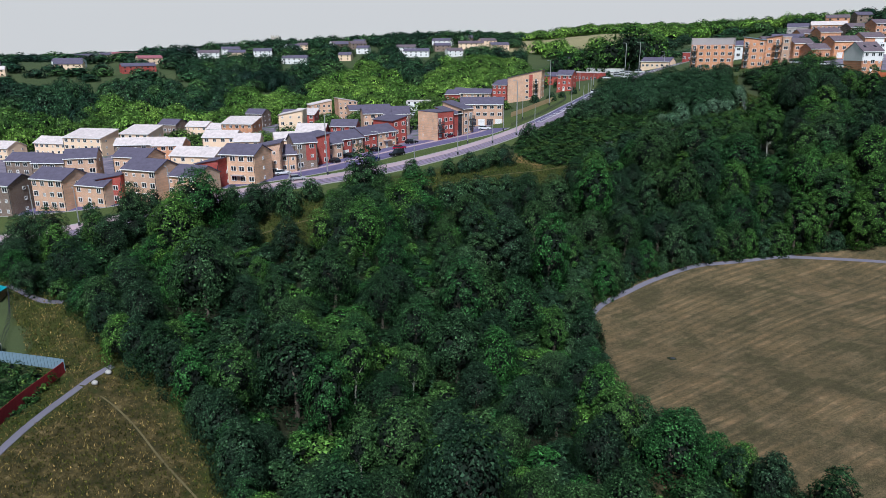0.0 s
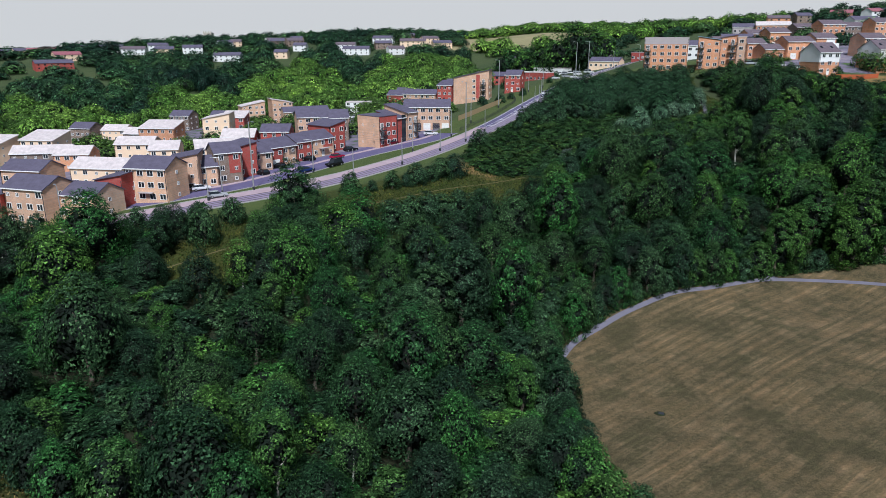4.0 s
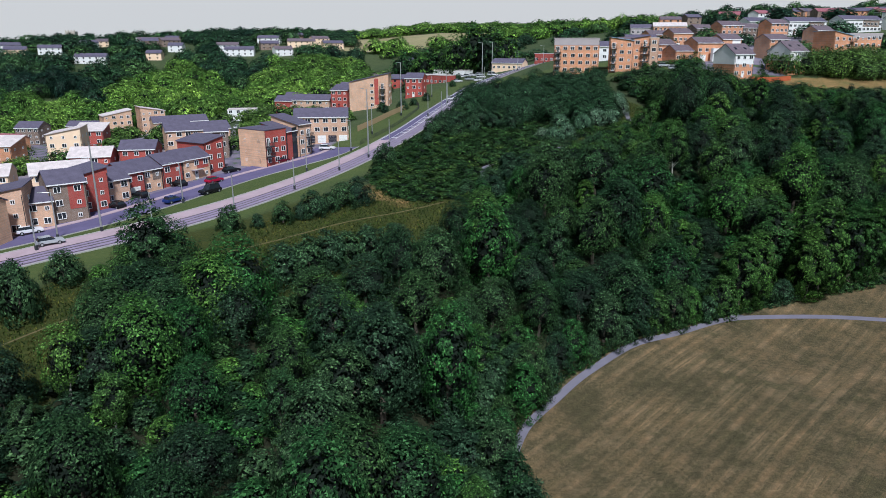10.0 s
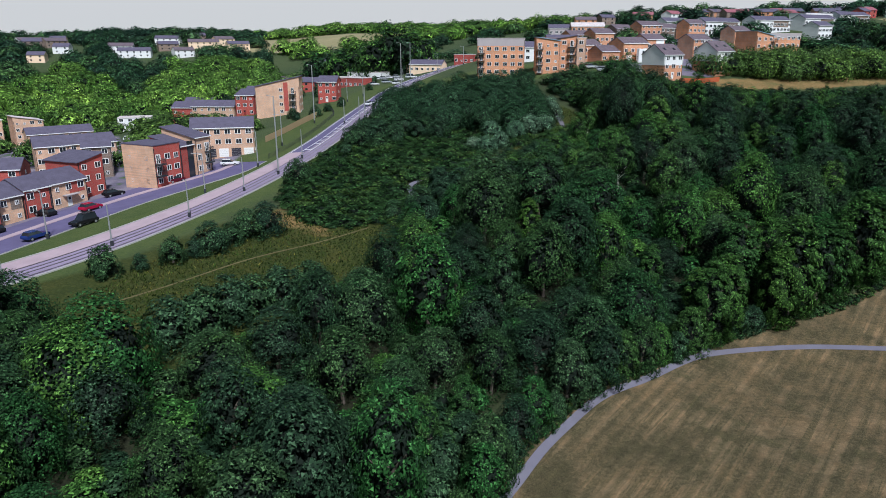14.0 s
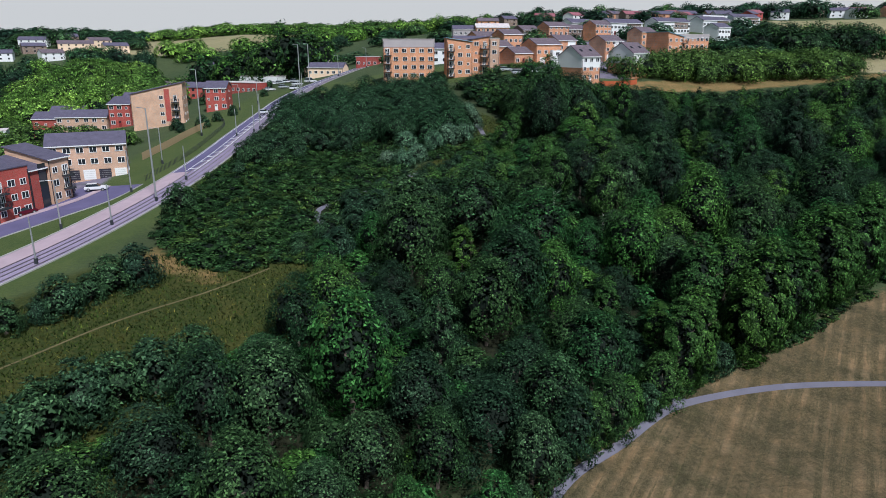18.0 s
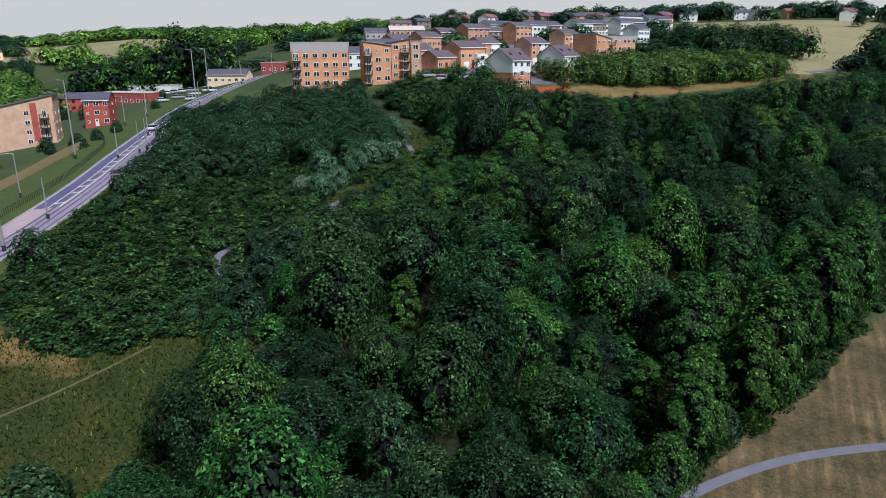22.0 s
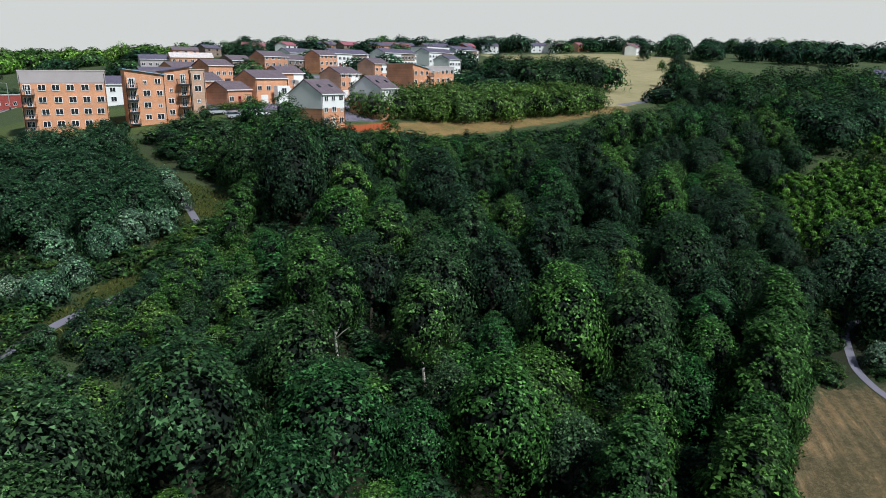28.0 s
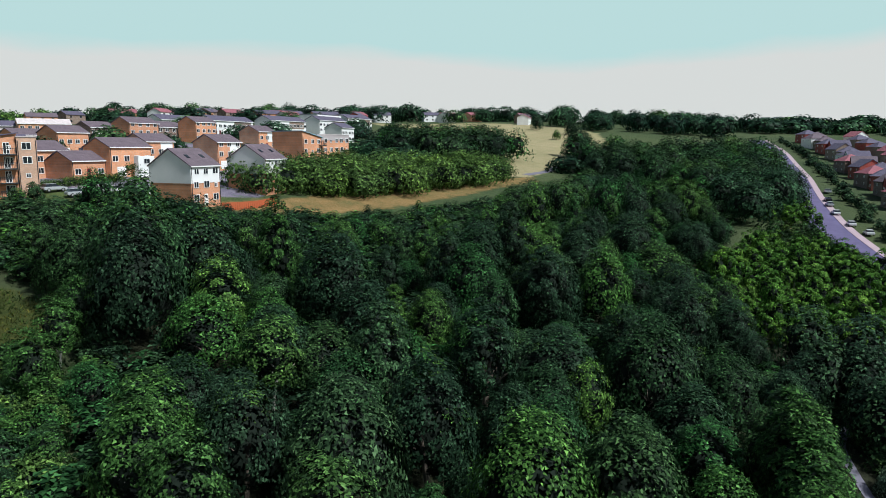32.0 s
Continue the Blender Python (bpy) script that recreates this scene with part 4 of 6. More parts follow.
for x, y, s in ((16.5, 1.5, 0.85), (19.5, 0.2, 0.8), (22.5, -1.0, 0.8), (25.2, -2.4, 0.75), (28, -4.2, 0.78), (31, -6, 0.75)):
    plant("edge", x, y, s, group="trees of the wood")
for x, y, s in ((-6, 114, 1.2), (-5, 109, 1.3), (-9, 105, 1.2), (-2, 113, 1.4), (-2, 118, 1.1), (-6.5, 118, 0.9), (-13, 101, 0.9), (-7.5, 101, 1.2), (-3, 105, 1.4), (0, 110, 1.4), (8, 132, 0.8), (11, 134, 0.8), (13.5, 136.5, 0.9), (16, 139, 0.9), (18.5, 142, 1.0), (20.5, 145, 1.0), (3, 129, 0.7), (-1, 124, 0.8)):
    plant("bush", x, y, s, group="bushes at the edge of the wood", name="bush")
for x, y, s in ((-24, 152, 1.4), (-19, 150, 1.2), (-27, 146, 1.3), (-14, 153, 1.3), (-22, 144, 1.0), (-9, 152, 1.2), (-29, 139, 0.9)):
    plant("bush", x, y, s, group="bushes at the edge of the scrub", name="bush")
for x, y, s in ((-93, 26, 1.1), (-109, 14, 1.0), (-86, 34, 0.9), (-82, 36, 0.8), (-90, 29, 1.0), (-99, 21, 1.0), (-76, 38, 0.8)):
    plant("bush", x, y, s, group="trees beside the lower road", name="bush", stretch=1.25)
for x, y, s in ((3, 139, 1.0), (6, 143, 0.9), (0, 141, 0.8), (19.5, 165, 1.2), (17, 157, 1.15), (19.5, 172, 1.1), (10, 151, 1.1), (13, 154, 1.2), (4, 152, 1.0), (15, 161, 1.4)):
    plant("white", x, y, s, group="pale willow bushes", name="bush")
spots = [("willow", x, y, rng.uniform(0.75, 1.1), 1.0) for x, y in scatter(WILLOWS, 5.2)]
for key, x, y, size, stretch in spots[:70]:
    plant("willow", x, y, size, group="willows beside the road")
spots = [("shrub", x, y, rng.uniform(0.75, 1.35), rng.uniform(0.4, 0.85)) for x, y in scatter(SCRUB, 2.15)]
spots += [("shrub", x, y, rng.uniform(0.6, 1.1), 1.3) for x, y in scatter(BIRCH_SCRUB, 3.0)]
spots += [("shrub", x, y, rng.uniform(0.6, 1.1), 0.8) for x, y in scatter([(-14, 158), (0, 157), (8, 161), (15, 152), (8, 142), (2, 137), (-8, 148)], 2.6)]
spots = [s for s in spots if edge_distance(BEND_PATH, s[1], s[2], False) > 1.7 and edge_distance([(6, 136), (0, 130), (-5, 125), (-10, 121), (-12, 118), (-11.4, 114), (-10, 110)], s[1], s[2], False) > 1.9 - 0.8 * (s[2] > 122)]
spots += [("shrub", x, y, rng.uniform(0.6, 1.1), rng.uniform(0.6, 1.1)) for x, y in scatter([(78, 103), (84, 110), (93, 117), (101, 116), (108, 110), (104, 104), (97, 98), (93.5, 101), (88, 104.5)], 2.2) if edge_distance(BEND_PATH, x, y, False) > 1.9]
spots += [("shrub", x, y, rng.uniform(0.8, 1.3), rng.uniform(0.7, 1.0)) for x, y in scatter([(9, 134), (14, 144), (17, 152), (20, 157), (25, 158), (26, 150), (21, 141), (13, 133)], 2.0)]
track = [(2, 127), (4, 125), (8, 119), (11, 114)]
spots += [(("edge", "hedge", "birch", "edge")[int(x * 7) % 4], x, y, rng.uniform(0.36, 0.6), 0.9) for x, y in scatter([(-3, 113), (3, 109), (11, 110), (17, 117), (22, 128), (26, 140), (25, 149), (20, 146), (12, 136), (4, 127), (-3, 120)], 2.3) if edge_distance(track, x, y, False) > 1.5]
edge_row = curve_through(FIELD_PATH[3:12] + [(43.4, 82.6), (48.6, 85.2), (53.5, 86.8), (59.6, 89.2), (64.5, 91.8), (69.8, 95.6), (75.8, 98.2)], 1.2)
side = np.gradient(edge_row, axis=0)
spots += [("shrub", x - dy / math.hypot(dx, dy) * 1.7, y + dx / math.hypot(dx, dy) * 1.7, rng.uniform(0.35, 0.7), rng.uniform(0.6, 1.1)) for (x, y), (dx, dy) in zip(edge_row, side)]
thicket("bramble_scrub", spots, "bright green waist-high brambles and scrub", "scrub")
HEDGE = [(74, 219), (100, 217), (130, 224), (163, 237), (172, 247), (150, 252), (110, 240), (76, 230)]
COPSE = [(138, 268), (170, 262), (205, 275), (208, 295), (160, 300)]
spots = [("hedge", x, y, rng.uniform(0.85, 1.35), 1.0) for x, y in scatter(HEDGE, 4.6)] + [("oak", x, y, rng.uniform(1.0, 1.3), 1.0) for x, y in scatter(COPSE, 6.5)]
spots += [("hedge", x, y, 0.36, 0.8) for x, y in curve_through([(36, 225), (43, 228), (50, 231.5)], 1.4)]
spots += [("oak", x, y, rng.uniform(0.9, 1.3), 1.1) for x, y in scatter([(196, 236), (214, 256), (260, 250), (330, 250), (300, 222), (262, 202), (215, 172), (198, 185)], 7.0)]
spots += [("oak", x, y, rng.uniform(1.4, 1.9), 1.0) for x, y in scatter([(-90, 330), (-70, 365), (-40, 385), (-30, 365), (-55, 335), (-75, 322)], 9.0)]
spots += [("oak", x, y, q, 1.15) for x, y, q in ((-54, 334, 1.9), (-46, 339, 2.1), (-38, 337, 1.9), (-30, 341, 1.6), (-50, 348, 2.0), (-36, 350, 2.0))]
spots += [("dusky", x, y, rng.uniform(0.85, 1.2), 1.1) for x, y in scatter([(101, 106), (106, 118), (124, 127), (138, 135), (147, 146), (160, 146), (166, 134), (150, 116), (130, 104), (113, 97)], 5.6) if x < 118]
spots += [("sapling", x, y, rng.uniform(0.55, 0.95), rng.uniform(0.9, 1.35)) for x, y in scatter([(122, 138), (136, 150), (152, 158), (172, 161), (181, 152), (178, 138), (160, 126), (140, 118), (120, 122)], 3.2)]
spots += [("sapling", x, y, rng.uniform(0.5, 0.9), 1.0) for x, y in scatter([(196, 172), (212, 176), (222, 172), (212, 164), (202, 160), (196, 164)], 3.4)]
spots += [("oak", x, y, rng.uniform(0.6, 0.85), 0.9) for x, y in scatter([(118, 197), (137, 205), (150, 209), (165, 214), (185, 222), (205, 228), (215, 215), (205, 203), (160, 194), (131, 196)], 6.0)]
spots += [("willow", x, y, rng.uniform(1.1, 1.5), 1.1) for x, y in scatter([(188, 170), (195, 186), (210, 192), (230, 184), (224, 174), (205, 172)], 6.5)]
thicket("tree_belt", spots, "dark green belt of mature trees", "woodland")

# far woods on the hills and in the valley
def far_wood(name, az0, az1, r0, r1, step, keep, label, leafmat, tall=9.0, level=200, where=None):
    vs, fs, ts, ms, ls, base = [], [], [], [], [], 0
    # crowns one metre wide and high, each of loose leaf clumps
    made = [crown(rng, 1.0, 0.02, 1.0, 30, level, 2.1 / math.sqrt(level), tufts=False) for _ in range(8)]
    r = r0
    while r < r1:
        st = step * (1 + (r - r0) / 520)
        for az in np.arange(az0, az1, math.degrees(st / r)):
            if rng.uniform() > keep:
                continue
            a = radians(az + rng.uniform(-0.5, 0.5) * math.degrees(st / r))
            rr = r + rng.uniform(-0.5, 0.5) * st
            x, y = 10 - rr * math.sin(a), 60 + rr * math.cos(a)
            if where is not None and not where(x, y):
                continue
            w = st * rng.uniform(0.5, 0.75)
            hgt = tall * rng.uniform(0.7, 1.25)
            v0, f0, inner, lobe = made[int(rng.integers(len(made)))]
            q = v0 * (w, w, hgt) + (x, y, ground(x, y) - 0.3)
            vs.append(q)
            fs.append(f0 + base)
            ms.append(inner)
            ls.append(lobe)
            ts.append(np.full(len(q), rng.uniform()))
            base += len(q)
        r += st * 0.85
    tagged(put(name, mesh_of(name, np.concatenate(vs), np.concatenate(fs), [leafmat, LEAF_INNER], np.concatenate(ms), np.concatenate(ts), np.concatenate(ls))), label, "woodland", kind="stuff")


def sward(name, poly, step, high, mat, label, clear_of=()):
    """Loose tufts of long grass over a piece of ground, three blades each."""
    p = scatter(poly, step, 0.5)
    for line, gap in clear_of:
        p = p[edge_distance(line, p[:, 0], p[:, 1], False) > gap]
    n = len(p)
    z = land(p[:, 0], p[:, 1])
    root = np.repeat(np.c_[p, z], 3, 0) + np.c_[rng.uniform(-0.2, 0.2, (n * 3, 2)), np.full(n * 3, -0.05)]
    a = rng.uniform(0, 2 * math.pi, n * 3)
    side = np.c_[np.cos(a), np.sin(a), np.zeros(n * 3)] * rng.uniform(0.05, 0.10, (n * 3, 1))
    tip = np.c_[rng.normal(size=(n * 3, 2)) * high * 0.55, np.ones(n * 3) * high] * rng.uniform(0.5, 1.25, (n * 3, 1))
    v = np.stack([root - side, root + side, root + tip], 1).reshape(-1, 3)
    patch = 0.5 + 0.28 * np.sin(p[:, 0] * 0.9 + 2 * np.sin(p[:, 1] * 0.5)) + rng.uniform(-0.22, 0.22, n)
    tagged(put(name, mesh_of(name, v, np.arange(n * 9).reshape(-1, 3), mat, tint=np.repeat(np.clip(patch, 0.01, 0.99), 9), lobe=np.full(n * 9, 0.5))), label, "grass", kind="stuff")


STRAWS = foliage("dry_grass_blades", ((0.036, 0.052, 0.008), (0.090, 0.080, 0.022), (0.17, 0.130, 0.052)))
BLADES = foliage("green_grass_blades", ((0.016, 0.036, 0.007), (0.036, 0.052, 0.009), (0.075, 0.074, 0.018)))
sward("long_dry_grass", OLD_MEADOW, 0.40, 0.32, STRAWS, "long straw-coloured summer grass with green patches", [([(-44, -44), (-48, -35.5), (-50.5, -29), (-52, -23.5), (-53, -18.5), (-52.6, -15.5)], 0.7), ([(-50.5, -20.5), (-45, -21.8), (-40, -23.5), (-33, -26.5), (-24, -30)], 0.35)])
sward("long_grass", [(-50, 62), (-45, 82), (-38, 97), (-31, 102), (-22, 95), (-12, 100), (-8, 97), (-12, 82), (-20, 68), (-32, 56), (-44, 54)], 0.5, 0.4, BLADES, "long olive-green summer grass on the bank", [([(-46, 64), (-40, 71), (-32, 81), (-24, 89), (-17, 97)], 0.35)])
sward("glade_grass", LOW_GLADE, 0.5, 0.4, BLADES, "long olive-green grass in a small glade", [([(-60, 26), (-56, 36), (-52, 46)], 0.35)])
sward("path_grass", PATH_GLADE, 0.55, 0.4, BLADES, "long yellow-green grass beside the winding path", [([(15, 190), (20, 176), (22, 166), (22, 158), (20, 150), (14, 142), (6, 136), (0, 130)], 0.8)])


def sunlit_belt(x, y):
    """The sunlit belt of the wood behind the houses, its sunlight put into the leaf colour."""
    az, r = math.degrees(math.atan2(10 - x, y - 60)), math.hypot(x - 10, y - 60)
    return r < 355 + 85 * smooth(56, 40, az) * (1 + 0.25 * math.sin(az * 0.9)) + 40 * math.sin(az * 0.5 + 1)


homes = random.Random(11)
HILL_HOMES = [(homes.uniform(23, 53), homes.uniform(500, 640)) for _ in range(26)]


def open_view(x, y):
    """False just below a home on the hillside, where the trees are cut back."""
    az, r = math.degrees(math.atan2(10 - x, y - 60)), math.hypot(x - 10, y - 60)
    return not any(-8 < h - r < 42 and abs(az - a) < 1.5 for a, h in HILL_HOMES)


# dark leaves stand for cloud shade, bright ones for sun, by colour alone
far_wood("valley_wood", 22, 82, 285, 640, 10.0, 0.97, "dense dark green woodland filling the valley behind the houses", LEAF_HILL, 9.5, 900, lambda x, y: open_view(x, y) and not sunlit_belt(x, y) and (math.degrees(math.atan2(10 - x, y - 60)) < 54 or math.hypot(x - 10, y - 60) < 440))
far_wood("lime_wood", 22, 82, 285, 520, 10.5, 0.97, "belt of valley wood with sunlight in its bright yellow-green colour", LEAF_SUNLIT, 9.0, 1000, sunlit_belt)
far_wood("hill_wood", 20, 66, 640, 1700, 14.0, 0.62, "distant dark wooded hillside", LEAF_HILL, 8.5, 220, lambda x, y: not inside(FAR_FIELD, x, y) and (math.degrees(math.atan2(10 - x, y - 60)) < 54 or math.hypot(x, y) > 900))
far_wood("sunny_wood", -8, 20, 470, 1300, 13.0, 0.6, "sunlit bright green trees beyond the upper road", LEAF_SUNLIT, 9.5, 520, lambda x, y: not inside(FAR_FIELD, x, y))
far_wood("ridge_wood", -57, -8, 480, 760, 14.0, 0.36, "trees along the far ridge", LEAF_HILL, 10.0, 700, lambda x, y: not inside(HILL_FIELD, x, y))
far_wood("far_valley_wood", -84, -54, 560, 2300, 20.0, 0.5, "distant woods beyond the town", LEAF_HILL, 10.0, 420)

# ---- buildings ----
import functools

def window_mesh(w, h):
    """A frame with two lights, in one piece, and its glass."""
    bm = bmesh.new()
    xs, zs = (-w / 2, -w / 2 + 0.09, -0.04, 0.04, w / 2 - 0.09, w / 2), (0, 0.09, h - 0.09, h)
    g = [[bm.verts.new((x, -0.07, z)) for x in xs] for z in zs]
    cells = [bm.faces.new((g[j][i], g[j][i + 1], g[j + 1][i + 1], g[j + 1][i])) for j in range(3) for i in range(5) if not (j == 1 and i in (1, 3))]
    out = bmesh.ops.extrude_face_region(bm, geom=cells)
    bmesh.ops.translate(bm, vec=(0, 0.09, 0), verts=[v for v in out["geom"] if isinstance(v, bmesh.types.BMVert)])
    bmesh.ops.recalc_face_normals(bm, faces=bm.faces[:])
    return to_mesh(bm, "window", UPVC), box_mesh("pane", GLASS, -w / 2 + 0.05, w / 2 - 0.05, -0.03, 0.02, 0.05, h - 0.05)


WIN = {k: window_mesh(*k) for k in ((1.2, 1.15), (0.75, 0.8), (1.7, 1.2), (1.0, 2.0), (1.45, 1.25))}
GARAGE = {k: box_mesh("garage_door", m, -1.15, 1.15, -0.05, 0.02, 0.0, 2.1, 0.01) for k, m in (("white", DOOR_W), ("dark", plain("dark_garage_door", (0.035, 0.032, 0.045), 0.5, vary=0.1)))}
SLIT = box_mesh("rib", KERB, -1.1, 1.1, -0.062, -0.05, 0, 0.03)
PIPE_MAT = plain("dark_plastic_pipe", (0.03, 0.03, 0.035), 0.5)
ROOFLIGHT = box_mesh("roof_light", GLASS, -0.4, 0.4, -0.55, 0.55, 0.0, 0.08, 0.01)


@functools.lru_cache(None)
def bar_mesh(name, mat, w, d, h):
    return box_mesh(name, mat, -w / 2, w / 2, -d, 0, 0, h)


@functools.lru_cache(None)
def panel_mesh(wall, w, h):
    return box_mesh("panel", WALLS[wall], -w / 2, w / 2, -0.045, 0, 0, h)

DOOR = {"w": box_mesh("door", DOOR_W, -0.48, 0.48, -0.06, 0.02, 0, 2.05, 0.015), "r": box_mesh("door", DOOR_R, -0.48, 0.48, -0.06, 0.02, 0, 2.05, 0.015)}
DOOR_PANE = box_mesh("pane", GLASS, -0.25, 0.25, -0.08, -0.05, 1.3, 1.85)
PORCH = box_mesh("canopy", WALLS["grey"], -1.6, 1.6, -1.0, 0.0, 2.25, 2.42, 0.02)
STOREY = 2.42


def solid(name, mat, outline, depth0, depth1, axis):
    """A prism: outline in (across, up), swept along the other ground axis."""
    bm = bmesh.new()
    a = [bm.verts.new((u, depth0, w) if axis == "y" else (depth0, u, w)) for u, w in outline]
    b = [bm.verts.new((u, depth1, w) if axis == "y" else (depth1, u, w)) for u, w in outline]
    n = len(outline)
    for k in range(n):
        bm.faces.new((a[k], a[(k + 1) % n], b[(k + 1) % n], b[k]))
    bm.faces.new(a[::-1])
    bm.faces.new(b)
    bmesh.ops.recalc_face_normals(bm, faces=bm.faces[:])
    return to_mesh(bm, name, mat)


HOUSES = []


def house(x, y, head, w, d, storeys, wall="tan", roof="gable", cover="slate", label="", name="terraced_house", rise=None, group="houses of the estate", upper=None, sides="fr", doors=1, win=(1.2, 1.15), porch=False, simple=False, z=None, rows=None, garages=0, panel="", roof_lights=0):
    """A house whose front runs w metres along head degrees, its back d metres behind. roof: gable (ridge along the front), end (gable to the front),
    mono (rising to the back), left or right (rising that way), flat."""
    eave = storeys * STOREY
    m = pose(x, y, 0, 0, 0, head)
    zs = [ground(*(m @ Vector((a, c, 0))).xy) for a in (-w / 2, w / 2) for c in (0, d)]
    base = z if z is not None else sum(zs[0::2]) / 2 * 0.5 + sum(zs) / 4 * 0.5
    HOUSES.append((x - d / 2 * math.sin(radians(head)), y + d / 2 * math.cos(radians(head)), w * 0.5 + 4))
    root = thing(name, pose(x, y, base, 0, 0, head), label or f"{wall} brick {name.replace('_', ' ')} with a {cover} roof", "house" if "house" in name else "apartment block", group)
    mat, cov = WALLS[wall], ROOFS[cover]
    lift = rise if rise is not None else {"gable": d * 0.24, "end": w * 0.25, "hip": d * 0.34, "mono": d * 0.22, "left": w * 0.2, "right": w * 0.2, "flat": 0.0}[roof]
    o, th = 0.32, 0.2
    foot = -2.0
    h = w / 2
    if roof == "gable":
        wall_me = solid("wall", mat, [(0, foot), (d, foot), (d, eave), (d / 2, eave + lift), (0, eave)], -h, h, "x")
        s = lift / (d / 2)
        roof_me = solid("roof", cov, [(-o, eave - s * o + 0.03), (d / 2, eave + lift + 0.03), (d + o, eave - s * o + 0.03), (d + o, eave - s * o + th), (d / 2, eave + lift + th + 0.05), (-o, eave - s * o + th)], -h - o * 0.7, h + o * 0.7, "x")
    elif roof == "end":
        wall_me = solid("wall", mat, [(-h, foot), (h, foot), (h, eave), (0, eave + lift), (-h, eave)], 0, d, "y")
        s = lift / h
        roof_me = solid("roof", cov, [(-h - o, eave - s * o + 0.03), (0, eave + lift + 0.03), (h + o, eave - s * o + 0.03), (h + o, eave - s * o + th), (0, eave + lift + th + 0.05), (-h - o, eave - s * o + th)], -o * 0.7, d + o * 0.7, "y")
    elif roof == "hip":
        wall_me = solid("wall", mat, [(-h, foot), (h, foot), (h, eave), (-h, eave)], 0, d, "y")
        bm = bmesh.new()
        lo = [bm.verts.new(p) for p in ((-h - o, -o, eave), (h + o, -o, eave), (h + o, d + o, eave), (-h - o, d + o, eave))]
        cap = min(h, d / 2) * 0.95
        top = [bm.verts.new(p) for p in ((-h + cap, d / 2, eave + lift), (h - cap + 0.05, d / 2, eave + lift))]
        for f in ((lo[0], lo[1], top[1], top[0]), (lo[1], lo[2], top[1]), (lo[2], lo[3], top[0], top[1]), (lo[3], lo[0], top[0]), tuple(lo[::-1])):
            bm.faces.new(f)
        roof_me = to_mesh(bm, "roof", cov)
    elif roof == "mono":
        wall_me = solid("wall", mat, [(0, foot), (d, foot), (d, eave + lift), (0, eave)], -h, h, "x")
        s = lift / d
        roof_me = solid("roof", cov, [(-o, eave - s * o + 0.03), (d + o, eave + lift + s * o + 0.03), (d + o, eave + lift + s * o + th), (-o, eave - s * o + th)], -h - o, h + o, "x")
    elif roof in ("left", "right"):
        a, c = (lift, 0.0) if roof == "left" else (0.0, lift)
        wall_me = solid("wall", mat, [(-h, foot), (h, foot), (h, eave + c), (-h, eave + a)], 0, d, "y")
        roof_me = solid("roof", cov, [(-h - o, eave + a + 0.03), (h + o, eave + c + 0.03), (h + o, eave + c + th), (-h - o, eave + a + th)], -o, d + o, "y")
    else:
        wall_me = solid("wall", mat, [(-h, foot), (h, foot), (h, eave + 0.5), (-h, eave + 0.5)], 0, d, "y")
        roof_me = box_mesh("roof", cov, -h - 0.12, h + 0.12, -0.12, d + 0.12, eave + 0.505, eave + 0.72, 0.02)
    put("wall", wall_me, root)
    put("roof", roof_me, root)
    if upper:
        a0, a1 = upper[1] * STOREY, eave - 0.02
        if roof == "gable":
            up_me = solid("upper_wall", WALLS[upper[0]], [(-0.05, a0), (d + 0.05, a0), (d + 0.05, a1), (d / 2, a1 + lift), (-0.05, a1)], -h - 0.05, h + 0.05, "x")
        else:
            up_me = box_mesh("upper_wall", WALLS[upper[0]], -h - 0.05, h + 0.05, -0.05, d + 0.05, a0, eave + 0.5)
        put("upper_wall", up_me, root, label=f"{upper[0]} top storey")
    if simple:
        n = max(1, int(w / 4))
        for s in range(int(storeys)):
            for k in range(n):
                put("window", WIN[(1.2, 1.15)][1], root, pose(-h + (k + 0.5) * w / n, -0.03, s * STOREY + 0.85))
        return root
    levels = rows or max(1, int(storeys + 0.35))
    low_eave = eave - (lift / (d / 2) * 0.32 if roof == "gable" else lift / d * 0.32 if roof == "mono" else 0)
    if roof in ("gable", "mono"):
        put("fascia", bar_mesh("fascia", UPVC, w + 0.4, 0.06, 0.2), root, pose(0, -0.325, low_eave + 0.0), "pale fascia board with a gutter")
    for u in (-h + 0.14, h - 0.14):
        put("downpipe", bar_mesh("downpipe", PIPE_MAT, 0.1, 0.1, low_eave), root, pose(u, -0.012, 0))
    if panel:
        put("panel", panel_mesh(panel, round(w * 0.42, 2), round(eave - STOREY - 0.3, 2)), root, pose(w * 0.22, -0.004, STOREY + 0.1), f"{panel} cladding panel on the front")
    for k in range(garages):
        gd = put("garage_door", GARAGE["white" if k % 2 == 0 else "dark"], root, pose(-h + (k + 0.5) * w / garages, -0.015, 0.05))
        for q in range(1, 5):
            put("rib", SLIT, gd, pose(0, 0, q * 0.42))
    for k in range(roof_lights):
        if roof == "gable":
            put("roof_light", ROOFLIGHT, root, pose(-h + (k + 0.5) * w / roof_lights, d * 0.25, eave + lift * 0.5 + 0.22, math.degrees(math.atan2(lift, d / 2)), 0, 0))
    proud = -0.06 if upper else -0.05 if panel else -0.01
    faces = []
    if "f" in sides:
        faces.append((w, lambda u, zz: pose(-h + u, proud, zz), max(1, round(w / 2.7)), True))
    if "r" in sides:
        faces.append((d, lambda u, zz: pose(h - proud, u, zz, 0, 0, 90), max(1, int(d / 4.5)), False))
    if "l" in sides:
        faces.append((d, lambda u, zz: pose(-h + proud, d - u, zz, 0, 0, -90), max(1, int(d / 4.5)), False))
